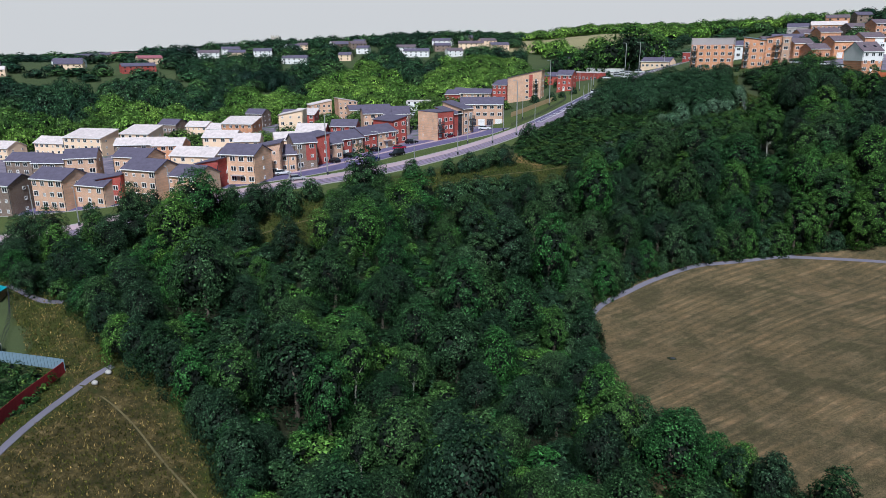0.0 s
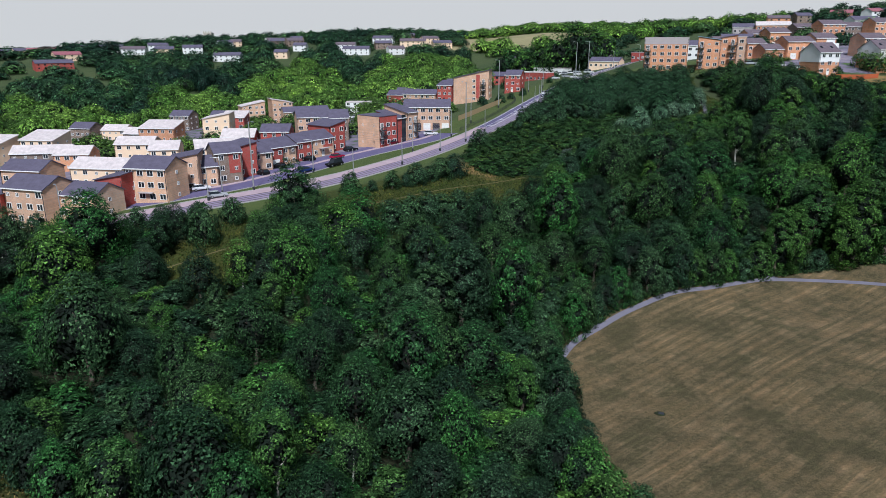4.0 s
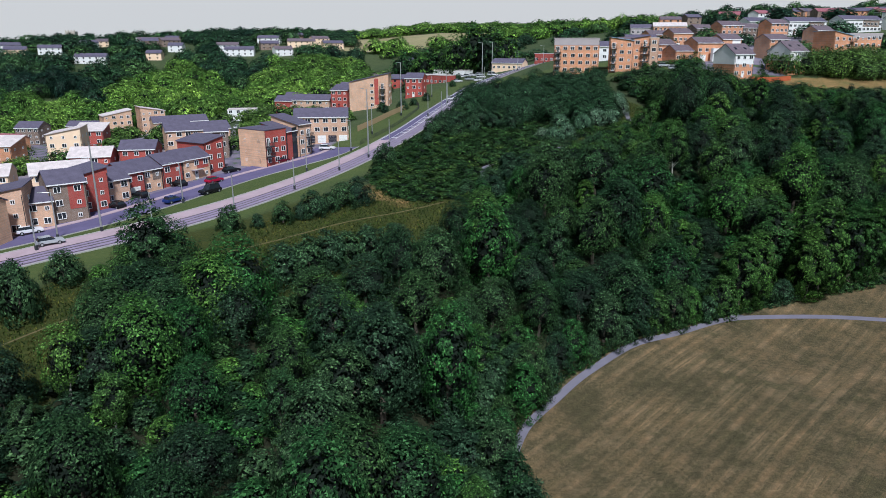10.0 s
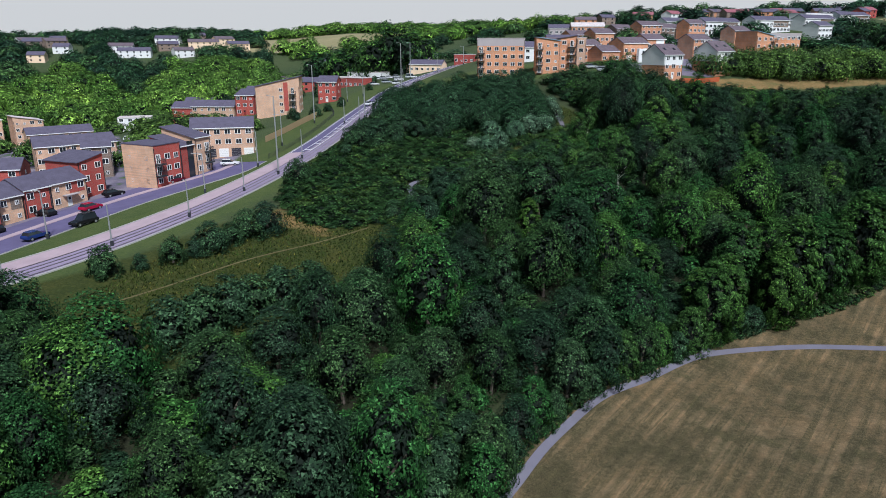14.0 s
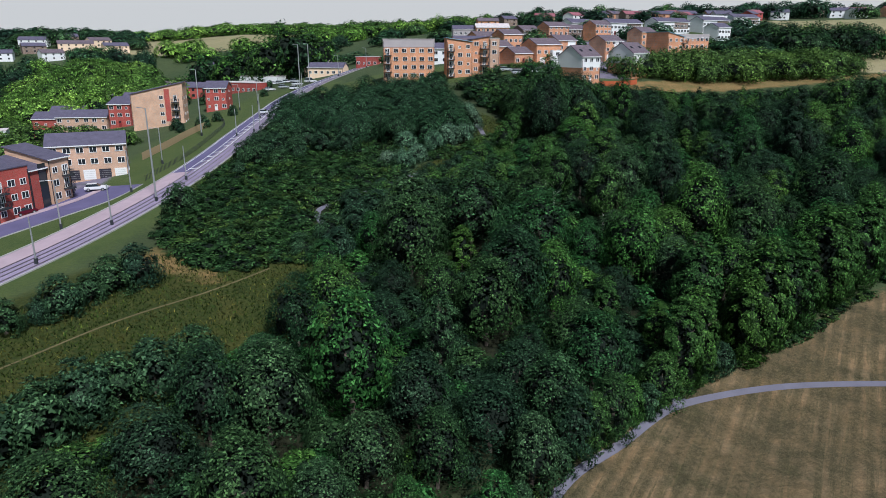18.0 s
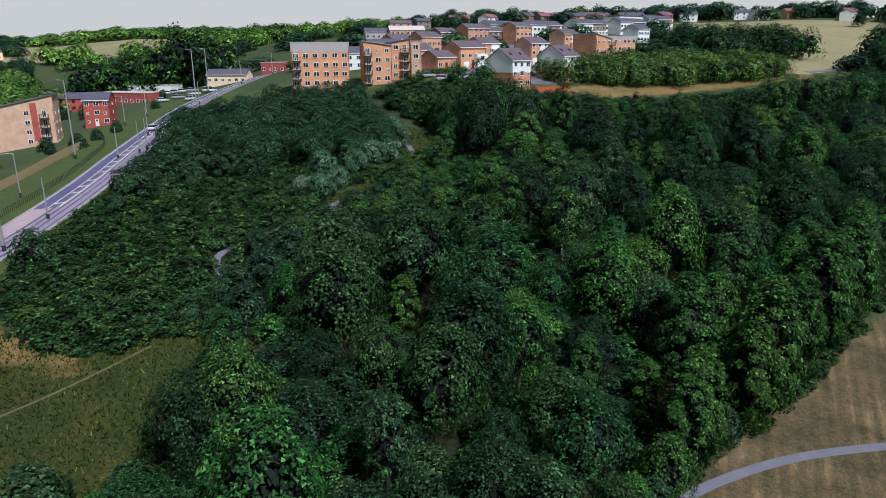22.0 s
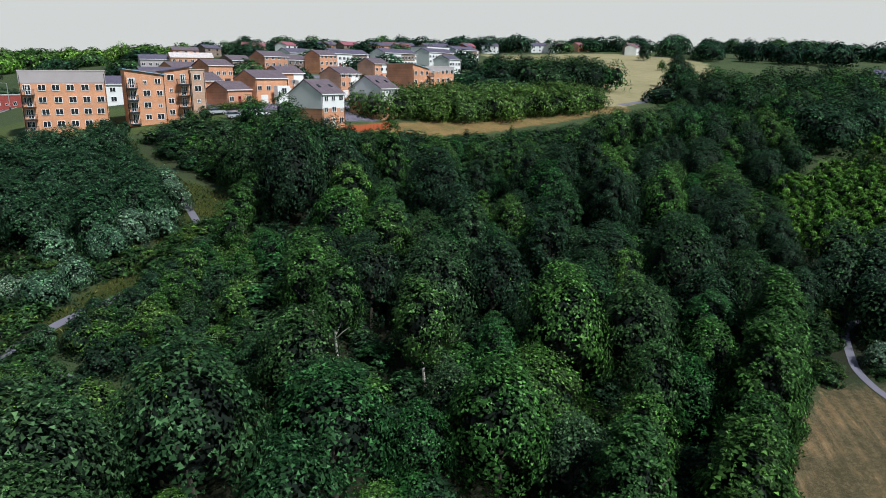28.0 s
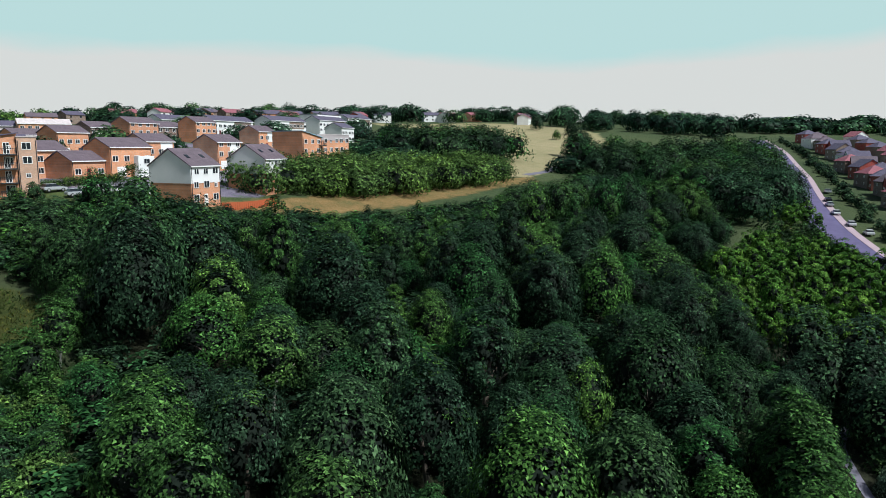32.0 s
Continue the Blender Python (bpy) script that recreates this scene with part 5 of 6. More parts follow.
    for length, at, n, is_front in faces:
        for s in range(levels):
            for k in range(n):
                u, zz = (k + 0.5) * length / n, s * STOREY + 0.85
                if is_front and s == 0 and garages:
                    continue
                if is_front and s == 0 and doors and k % 2 == n % 2 == 1 or (is_front and s == 0 and doors and n == 1):
                    dr = put("door", DOOR["w" if rng.uniform() < 0.65 else "r"], root, at(u - 0.2, 0.05))
                    put("pane", DOOR_PANE, dr)
                    continue
                key = win if is_front else (0.75, 0.8)
                if is_front and key == (1.2, 1.15):
                    key = (0.75, 0.8) if rng.uniform() < 0.2 else (1.45, 1.25) if rng.uniform() < 0.5 else key
                wn = put("window", WIN[key][0], root, at(u + rng.uniform(-0.15, 0.15), zz))
                put("pane", WIN[key][1], wn)
    if porch:
        put("canopy", PORCH, root, pose(0, 0, 0))
    return root


@functools.lru_cache(None)
def lattice(wide, high=1.05):
    """A railing of upright bars in one piece."""
    n = max(4, int(wide / 0.24))
    xs = [-wide / 2 + wide * (k + off) / n for k in range(n) for off in (0, 0.18)] + [wide / 2]
    zs = (0, 0.06, high - 0.06, high)
    bm = bmesh.new()
    g = [[bm.verts.new((x, 0, z)) for x in xs] for z in zs]
    cells = [bm.faces.new((g[j][i], g[j][i + 1], g[j + 1][i + 1], g[j + 1][i])) for j in range(3) for i in range(len(xs) - 1) if j != 1 or i % 2 == 0]
    out = bmesh.ops.extrude_face_region(bm, geom=cells)
    bmesh.ops.translate(bm, vec=(0, 0.03, 0), verts=[v for v in out["geom"] if isinstance(v, bmesh.types.BMVert)])
    return to_mesh(bm, "railing", DARKSTEEL)


def balcony(root, u, zz, wide=2.6, out=1.3):
    """A railed balcony on the front of a block."""
    b = put("balcony", box_mesh("balcony", DARKSTEEL, -wide / 2, wide / 2, -out, 0, -0.15, 0.0), root, pose(u, 0, zz))
    put("railing", lattice(wide), b, pose(0, -out, 0))
    for side in (-1, 1):
        put("side_railing", lattice(out), b, pose(side * (wide / 2 - 0.02), -out / 2, 0, 0, 0, 90))
    wn = put("window", WIN[(1.0, 2.0)][0], root, pose(u, -0.02, zz + 0.05))
    put("pane", WIN[(1.0, 2.0)][1], wn)


E = "houses of the lower estate"
house(-132, 22, 8, 10, 8, 3, "brown", label="brown brick terraced house at the bend", group=E)
house(-143, 19, 8, 10, 8, 2, "tan", label="buff brick terraced house at the bend", group=E)
house(-178, 62, 15, 14, 8, 2, "brown", cover="slate", group=E, label="brown brick houses with a dark roof")
house(-250, 98, 8, 16, 9, 2, "cream", cover="pale", group=E, label="cream house with a pale roof")
# row along the residential road, from the bottom up
house(-120, 27, 6, 9.5, 8, 3, "tan", label="three-storey buff brick terraced house with scaffolding frame", group=E)
house(-111.5, 31, 4, 9, 8, 2, "tan", label="buff brick terraced house with a slate roof", group=E)
house(-108, 33.5, 20, 6, 8, 2.3, "red", "right", label="red brick terraced house with a sloping roof", group=E)
house(-101, 36, 2, 10, 8, 3, "tan", group=E, label="three-storey buff brick terraced house")
house(-92.5, 40, 3, 9, 8, 2, "tan", group=E, label="buff brick terraced house with a long slate roof")
house(-92.5, 48.5, 12, 6, 8, 2.4, "red", "right", group=E, label="red brick terraced house with a sloping roof", garages=1)
house(-87.5, 53.5, 8, 9.5, 8, 3, "tan", group=E, label="three-storey buff brick house with white windows", porch=True, win=(1.45, 1.25))
house(-86.6, 64, 30, 6.4, 8, 3, "tan", "right", group=E, label="buff brick house with a slanting roof behind dark trees")
house(-84.6, 69.6, 45, 4.5, 8, 2, "tan", group=E, label="low buff brick house behind a dark tree")
house(-82, 74, 50, 6.2, 8, 3, "brown", group=E, label="three-storey house with a dark upper floor", panel="red")
house(-82.6, 81.5, 58, 6, 8, 3, "red", "right", group=E, label="tall red brick house with a rising slate roof")
house(-82.4, 88.2, 68, 6, 8, 2, "tan", group=E, label="buff brick terraced house with a slate roof")
house(-82.2, 93.8, 70, 4.8, 7.6, 2.15, "red", group=E, label="red brick terraced house with a white garage", garages=1)
house(-81.4, 98.9, 72, 5, 8, 2, "tan", group=E, label="buff brick terraced house with white windows", panel="brown")
house(-79.8, 104.2, 72, 5.4, 7.6, 2.1, "red", group=E, label="dark red brick terraced house with a slate roof")
house(-77.8, 110.8, 72, 8.2, 8, 2, "tan", group=E, porch=True, label="buff brick terraced house with a red porch", panel="red")
house(-77.4, 118.6, 72, 6.2, 9, 3, "red", "right", group=E, label="tall red brick house with a rising slate roof")
house(-86, 136, 30, 6, 9, 3, "brown", group=E, label="grey-brown brick house behind the flats")
b2 = house(-64.2, 125, 68, 7.2, 9, 3.4, "red", "flat", sides="fl", name="apartment_block", group=E, label="four-storey red brick block of flats with balconies", doors=0)
put("gable_wall", box_mesh("gable_wall", WALLS["tan"], -3.68, -3.58, -0.05, 9.05, -2, 3.4 * STOREY + 0.45), b2, label="buff brick end wall")
for s in range(1, 3):
    balcony(b2, -2.6, s * STOREY + 0.1, 2.0)
st = house(-62.4, 130.5, 72, 4, 8, 3.0, "red", "mono", name="apartment_block", group=E, label="dark red stair tower with a tall blue glass wall", sides="", doors=0)
put("stair_glass", box_mesh("stair_glass", GLASS, 0.2, 1.9, -0.08, 0.02, 0.3, 8.2), st, label="tall blue-tinted stair glazing")
b3 = house(-60.6, 135, 72, 5, 9, 3.4, "tan", "mono", name="apartment_block", group=E, label="buff brick block of flats with a slate roof", doors=0)
for s in range(1, 3):
    balcony(b3, 1.2, s * STOREY + 0.1, 1.8)
house(-62.5, 152, 18, 15, 8.5, 3.0, "tan", group=E, label="long three-storey buff brick terrace with garages below", doors=0, garages=5, win=(1.45, 1.25))
slant = house(-69, 221, 8, 15, 9, 4.0, "tan", "right", name="apartment_block", rise=3.4, sides="r", group=E, label="tall buff brick block with a steep slanting roof", doors=0, rows=4)
put("panel", panel_mesh("red", 1.5, 9.6), slant, pose(2.9, -0.004, 1.6), "red cladding panel on the front")
for s in range(4):
    balcony(slant, 5.2, s * STOREY + 0.1, 2.2)
    wn = put("window", WIN[(1.2, 1.15)][0], slant, pose(1.2, -0.02, s * STOREY + 0.9))
    put("pane", WIN[(1.2, 1.15)][1], wn)
house(-56, 240, 0, 7, 8, 3, "red", group=E, label="small red brick house beside the green")
house(-86, 236, 0, 7, 8, 3, "red", "mono", group=E, label="red brick house with small white windows")
house(-99, 238, 2, 16, 8, 2, "tan", group=E, label="buff brick row of houses with slate roofs")
house(-114, 246, 0, 9, 8, 2.3, "red", group=E, label="red brick house at the edge of the wood")
house(-100, 141, 38, 7, 8, 3, "tan", group=E, label="three-storey buff brick house")
house(-101, 160, 45, 12, 8, 2, "tan", group=E, label="buff brick houses with a slate roof")
house(-140, 208, 42, 20, 8, 2, "tan", group=E, label="long row of buff brick houses with porches")
house(-134, 246, 20, 12, 8, 1.7, "white", "flat", cover="pale", group=E, label="low white flat-roofed houses")
house(-177, 222, 46, 11, 9, 3.8, "tan", "right", name="apartment_block", cover="pale", group=E, label="tall buff brick flats with a slanting roof", doors=0)
house(-168, 233, 46, 10, 9, 3.8, "tan", "left", name="apartment_block", cover="pale", group=E, label="tall buff brick flats beside their twin", doors=0)
house(-160, 138, 15, 13, 9, 3, "orange", "mono", cover="pale", group=E, label="orange-fronted house with a pale roof")
house(-131, 134, 25, 9, 9, 3.8, "cream", "right", cover="pale", name="apartment_block", group=E, label="cream tower house with a slanting roof", doors=0)
house(-148, 166, 20, 9, 8, 3, "red", "mono", cover="pale", group=E, label="red-fronted house with a pale roof")
house(-214, 214, 10, 10, 9, 3, "brown", group=E, label="brown brick house with a grey roof")
house(-198, 234, 12, 24, 8, 2, "tan", group=E, label="long row of houses with slate roofs")
house(-214, 172, 10, 11, 8, 2, "cream", cover="pale", group=E, label="cream house with a bright pale roof")
house(-206, 190, 0, 14, 8, 2, "orange", cover="redroof", group=E, label="house with an orange-red roof")
house(-121, 97, 30, 8, 8, 2, "cream", cover="pale", group=E, label="cream gabled house with a pale roof")
house(-103, 98, 42, 12, 8, 2, "cream", cover="pale", group=E, label="cream houses with pale roofs behind the terrace")
house(-112, 119, 22, 10, 8, 2, "red", cover="pale", group=E, label="red brick house with a pale roof")
house(-104, 127, 20, 9, 8, 2, "red", group=E, label="red brick house with a slate roof")
house(-160, 58, 20, 13, 8, 2, "brown", group=E, label="brown brick houses with a dark roof")
house(-139, 51, 40, 8, 8, 3, "tan", group=E, label="three-storey buff brick house")
house(-131, 60, 8, 11, 8, 2.4, "tan", group=E, label="buff brick houses in the second row")
house(-116, 68, 10, 14, 8, 2, "cream", cover="pale", group=E, label="cream houses with a sunlit pale roof")
house(-204, 103, 10, 17, 10, 3, "cream", "mono", cover="pale", group=E, label="large cream building with pale slanting roofs", doors=0)
house(-188, 113, 14, 12, 10, 3, "cream", "mono", cover="pale", group=E, label="large cream building with pale slanting roofs", doors=0)
house(-232, 110, 8, 16, 9, 2, "cream", cover="pale", group=E, label="cream house with a pale roof")
house(-228, 168, 8, 10, 9, 2.6, "brown", group=E, label="dark house at the edge of the wood")
house(-168, 97, 30, 17, 8, 2, "brown", cover="pale", group=E, label="brown row of houses with pale roofs")
house(-150, 92, 25, 10, 8, 2, "orange", cover="pale", group=E, label="orange house with a pale roof")
house(-146, 112, 20, 12, 8, 2, "cream", cover="pale", group=E, label="cream row with a pale roof")
house(-180, 150, 10, 12, 8, 2, "brown", cover="pale", group=E, label="brown row of small houses")

H = "houses of the upper estate"
b = house(7.2, 221, 0, 15.6, 11, 4.75, "orange", "flat", cover="pale", name="apartment_block", group=H, rows=4, win=(1.45, 1.25), upper=("grey", 4), sides="frl", label="four-storey orange brick flats with a grey top band", doors=0)
for s in range(4):
    balcony(b, -6.4, s * STOREY + 0.1, 2.2)
b = house(22.2, 215.5, 0, 7.6, 10, 4.1, "orange", "left", cover="blue", rise=1.2, name="apartment_block", group=H, label="orange brick flats with a blue butterfly roof", doors=0)
for s in range(4):
    balcony(b, -2.6, s * STOREY + 0.1, 2.0)
b = house(28.8, 218, 0, 5.6, 9, 4.1, "orange", "right", cover="slate", rise=1.0, name="apartment_block", group=H, label="orange brick flats with a rising roof and balconies", doors=0)
for s in range(4):
    balcony(b, 1.2, s * STOREY + 0.1, 2.6)
house(33, 217.5, 0, 3, 4, 4.0, "tan", "flat", cover="pale", name="apartment_block", group=H, label="narrow buff brick tower at the corner of the flats", doors=0)
house(60, 207, 29, 7.5, 10, 3, "orange", group=H, upper=("white", 1.7), rise=3.0, roof_lights=2, label="three-storey house with white top floor above orange brick", sides="fr", cover="brownroof")
house(80, 221, 30, 7.5, 10, 3, "orange", group=H, upper=("white", 1.7), rise=3.0, roof_lights=2, label="white and orange gabled house with roof lights", cover="brownroof")
b = house(101, 245, 26, 8, 10, 4, "orange", "left", cover="blue", rise=1.6, name="apartment_block", group=H, label="orange-brown flats with a butterfly roof", doors=0)
b = house(110, 250, 26, 15, 10, 4, "orange", "flat", cover="pale", name="apartment_block", upper=("grey", 3.6), rows=4, group=H, label="orange brick flats with a grey top storey", doors=0)
for s in range(4):
    balcony(b, -6.2, s * STOREY + 0.1, 2.6)
for x, y, head, w, st_, wall, cover in ((40, 243, 28, 8, 2.3, "orange", "brownroof"), (46, 237, 28, 8, 1.5, "orange", "brownroof"), (55, 240, 28, 11, 2.6, "orange", "brownroof"), (66, 258, 28, 9, 2.6, "orange", "brownroof"),
                                        (82, 254, 28, 9, 2.8, "orange", "brownroof"), (53, 296, 28, 10, 2.6, "orange", "brownroof"), (47, 328, 28, 12, 2, "orange", "brownroof"), (78, 320, 28, 12, 2.8, "orange", "brownroof"),
                                        (99, 322, 28, 10, 2.8, "orange", "brownroof"), (88, 326, 28, 12, 2, "brown", "brownroof"), (68, 332, 28, 10, 2.2, "brown", "brownroof"), (36, 300, 10, 14, 2, "orange", "slate"),
                                        (58, 385, 0, 18, 2.2, "orange", "pale"), (44, 390, 0, 14, 2.5, "grey", "slate"), (30, 268, 28, 10, 2.4, "orange", "brownroof"), (20, 262, 0, 12, 2.2, "white", "slate"), (112, 300, 28, 9, 2.4, "orange", "brownroof")):
    house(x, y, head, w, 8, st_, wall, cover=cover, name="house", group=H, label=f"{wall} brick house with a dark tiled roof", garages=2 if 8 < w < 12 and y < 300 else 0, panel="white" if w == 9 else "", win=(1.45, 1.25))
put_bay = box_mesh("bay", WALLS["white"], -2.2, 2.2, -1.4, 0, 0, 4.6, 0.03)
for x, y, head in ((57, 239.6, 28), (42, 242.6, 28), (68, 257.6, 28), (84, 253.6, 28)):
    root = thing("bay_front", pose(x, y, ground(x, y), 0, 0, head), "white two-storey bay with garage below", "house bay", H)
    put("bay", put_bay, root)
    wn = put("window", WIN[(1.7, 1.2)][0], root, pose(0, -1.42, 2.9))
    put("pane", WIN[(1.7, 1.2)][1], wn)

for x, y, w in ((118, 346, 24), (146, 356, 26), (176, 372, 24), (98, 352, 16), (206, 398, 26), (160, 330, 10)):
    house(x, y, 30, w, 8, 2.4, "white", cover="slate", name="house", group="white terraces on the ridge", label="white rendered terrace with a dark roof", win=(1.7, 1.2), panel="brown" if w > 20 else "")
T = "buildings beside the upper road"
house(-62, 300, -30, 22, 8, 1.5, "red", "flat", cover="pale", name="house", group=T, label="low red brick garages with white doors")
house(-26, 312, -15, 16, 8, 1.4, "cream", "gable", cover="slate", name="house", group=T, label="low cream hall with a slate roof")
house(-58, 330, -20, 20, 8, 1.5, "white", "flat", cover="pale", name="house", group=T, label="low white row behind the green")
house(-8, 312, -20, 10, 7, 1.4, "red", "flat", cover="pale", name="house", group=T, label="low red brick building")
house(-74, 400, -10, 18, 8, 2, "white", name="house", group=T, label="pale rendered houses below dark trees")
house(-52, 372, -20, 14, 8, 2, "white", cover="slate", name="house", group=T, label="white row of houses beside the upper road")
house(-34, 352, -20, 12, 8, 2, "cream", cover="slate", name="house", group=T, label="cream house with a slate roof above the road")
house(-96, 440, -10, 22, 8, 2, "cream", name="house", group=T, label="pale rendered houses below dark trees")
house(-66, 432, -10, 20, 10, 4.5, "white", "flat", cover="pale", name="apartment_block", group=T, label="distant white blocks of flats", doors=0)
house(-88, 424, -6, 16, 10, 3.5, "white", "flat", cover="pale", name="apartment_block", group=T, label="distant white blocks of flats", doors=0)
house(180, 383, 30, 22, 10, 3, "white", "flat", cover="slate", name="apartment_block", group=T, label="white and dark flats on the ridge", doors=0)

for x, y, head, w, wall, cover in ((-100, 300, 0, 16, "brown", "slate"), (-84, 318, -8, 14, "red", "slate"), (-118, 332, 0, 18, "brown", "slate"), (-78, 352, -12, 16, "cream", "slate"), (-104, 368, -8, 18, "brown", "brownroof"), (-130, 300, 5, 14, "red", "slate"), (-56, 352, -20, 12, "brown", "slate")):
    house(x, y, head, w, 8, 2, wall, cover=cover, name="house", group=T, label=f"{wall} terrace of small houses with a dark roof", simple=True)

# houses farther off, on the ridge, along the far road and across the valley
G = "distant houses"
fr = random.Random(5)
for k in range(64):
    a, r = radians(-fr.uniform(6, 46)), fr.uniform(400, 560)
    x, y = 10 - r * math.sin(a), 60 + r * math.cos(a)
    if not inside(HILL_FIELD, np.array([x]), np.array([y]))[0]:
        house(x, y, fr.uniform(-20, 40), fr.uniform(8, 15), 8, 2, fr.choice(["red", "brown", "white", "orange"]), cover=fr.choice(["redroof", "slate", "brownroof"]), name="house", group=G, label="distant house with a tiled roof on the ridge", simple=True)
FAR_ROAD = curve_through([(150, 105), (173, 132), (198, 154), (235, 178), (296, 212), (340, 238), (385, 266), (430, 300)], 4.0)
step = np.gradient(FAR_ROAD, axis=0)
for side, first, every in ((24, 5, 3), (46, 5, 4), (70, 8, 4)):
    for k in range(first, len(FAR_ROAD) - 1, every):
        dx, dy = step[k] / np.hypot(*step[k])
        x, y = FAR_ROAD[k][0] + dy * side + fr.uniform(-2, 2), FAR_ROAD[k][1] - dx * side + fr.uniform(-2, 2)
        house(x, y, math.degrees(math.atan2(dy, dx)) + 180 + fr.uniform(-5, 5) - 70 * (k % 2), 9, 9, 2, fr.choice(["red", "brown", "brown", "white"]), fr.choice(["hip", "hip", "end"]), cover=fr.choice(["redroof", "slate", "slate", "brownroof"]), rise=2.8, name="house",
              group="semi-detached houses along the far road", label="semi-detached brick house with a steep tiled roof", simple=side > 30, sides="frl", doors=0)
for k in range(16):
    a, r = radians(fr.uniform(40, 62)), fr.uniform(900, 1500)
    x, y = 10 - r * math.sin(a), 60 + r * math.cos(a)
    house(x, y, fr.uniform(0, 60), fr.uniform(14, 26), 9, 2, fr.choice(["cream", "white", "red"]), cover=fr.choice(["redroof", "slate", "brownroof"]), name="house", group=G, label="distant pale houses across the valley", simple=True)
for k in range(14):
    a, r = radians(fr.uniform(8, 38)), fr.uniform(900, 1500)
    x, y = 10 - r * math.sin(a), 60 + r * math.cos(a)
    house(x, y, fr.uniform(0, 60), fr.uniform(12, 20), 9, 2, fr.choice(["cream", "brown"]), cover=fr.choice(["slate", "brownroof"]), name="house", group=G, label="distant house among trees", simple=True)
for az, r in HILL_HOMES:
    house(10 - r * math.sin(radians(az)), 60 + r * math.cos(radians(az)), az + homes.uniform(-25, 25), homes.uniform(10, 24), 9, 2, homes.choice(["white", "cream", "white", "brown"]), cover=homes.choice(["slate", "brownroof", "slate"]), name="house", group=G, label="pale house among dark trees on the hillside", simple=True)
for x, y in ((2041, 1140), (2078, 1118)):
    house(x, y, -60, 26, 26, 25, "white", "flat", cover="pale", name="tower_block", group="distant tower blocks", label="pale distant tower block on the skyline", simple=True)
tagged(put("far_road", strip("far_road", FAR_ROAD, -4.5, 4.5, 0.12, ASPHALT, 0.3)), "grey road lined with houses and parked cars", "road", kind="structure")
tagged(put("far_pavement", strip("far_pavement", FAR_ROAD, -6.4, -4.5, 0.2, PINK, 0.3)), "pale pavement beside the far road", "pavement", kind="structure")

# ---- street furniture ----
def mast_mesh(name, height, thick, mat):
    bm = bmesh.new()
    tube(bm, [(0, 0, -0.5), (0, 0, 0.1), (0, 0, height * 0.5), (0, 0, height)], [thick * 1.3, thick * 1.2, thick, thick * 0.7], 10)
    return to_mesh(bm, name, mat)


ARM = bmesh.new()
tube(ARM, [(0, 0, 0), (0, 0.6, 0.12), (0, 1.3, 0.15)], [0.05, 0.045, 0.04], 6)
ARM = to_mesh(ARM, "arm", STEEL)
LANTERN = box_mesh("lantern", STEEL, -0.17, 0.17, 1.2, 1.95, 0.08, 0.24, 0.05)
COLLAR = box_mesh("collar", DARKSTEEL, -0.2, 0.2, -0.2, 0.2, 0.0, 0.9, 0.03)


def lamp(x, y, height, head, name="street_lamp", label="tall galvanised street lamp beside the tram road", arm=True):
    root = thing(name, pose(x, y, ground(x, y), 0, 0, head), label, "street lamp" if arm else "pole", "lamps and poles along the road")
    put("pole", mast_mesh("pole", height, 0.11 if height < 10 else 0.15, STEEL), root)
    put("collar", COLLAR, root)
    if arm:
        put("arm", ARM, root, pose(0, 0, height - 0.1))
        put("lantern", LANTERN, root, pose(0, 0, height - 0.1))


for x, y, h, head in ((-41.7, 128.4, 16.5, 60), (-49, 191, 17, 60), (-27, 228, 17, 60), (-71.5, 68, 15, -110), (-30, 285, 15, 60)):
    lamp(x, y, h, head)
for x, y in ((-55, 84), (-63, 70), (-49, 99), (-45, 116), (-40, 142), (-34, 184), (-38, 182), (-27, 222), (-36, 205), (-33, 187), (-75, 57), (-29, 250)):
    lamp(x, y, 6.8, 0, "tram_pole", "grey tram pole with a dark base", False)
for x, y, head in ((-68, 88, 120), (-53, 116, 120), (-49, 137, 120), (-50, 160, 120), (-76, 63, 120), (-47, 232, 120), (-43, 242, 120), (-102, 20, 60), (-92, 36, 60), (-116, 20, 60), (-19, 292, 60), (-8, 305, 60)):
    lamp(x, y, 8, head, "street_lamp", "slim galvanised street lamp on the verge")


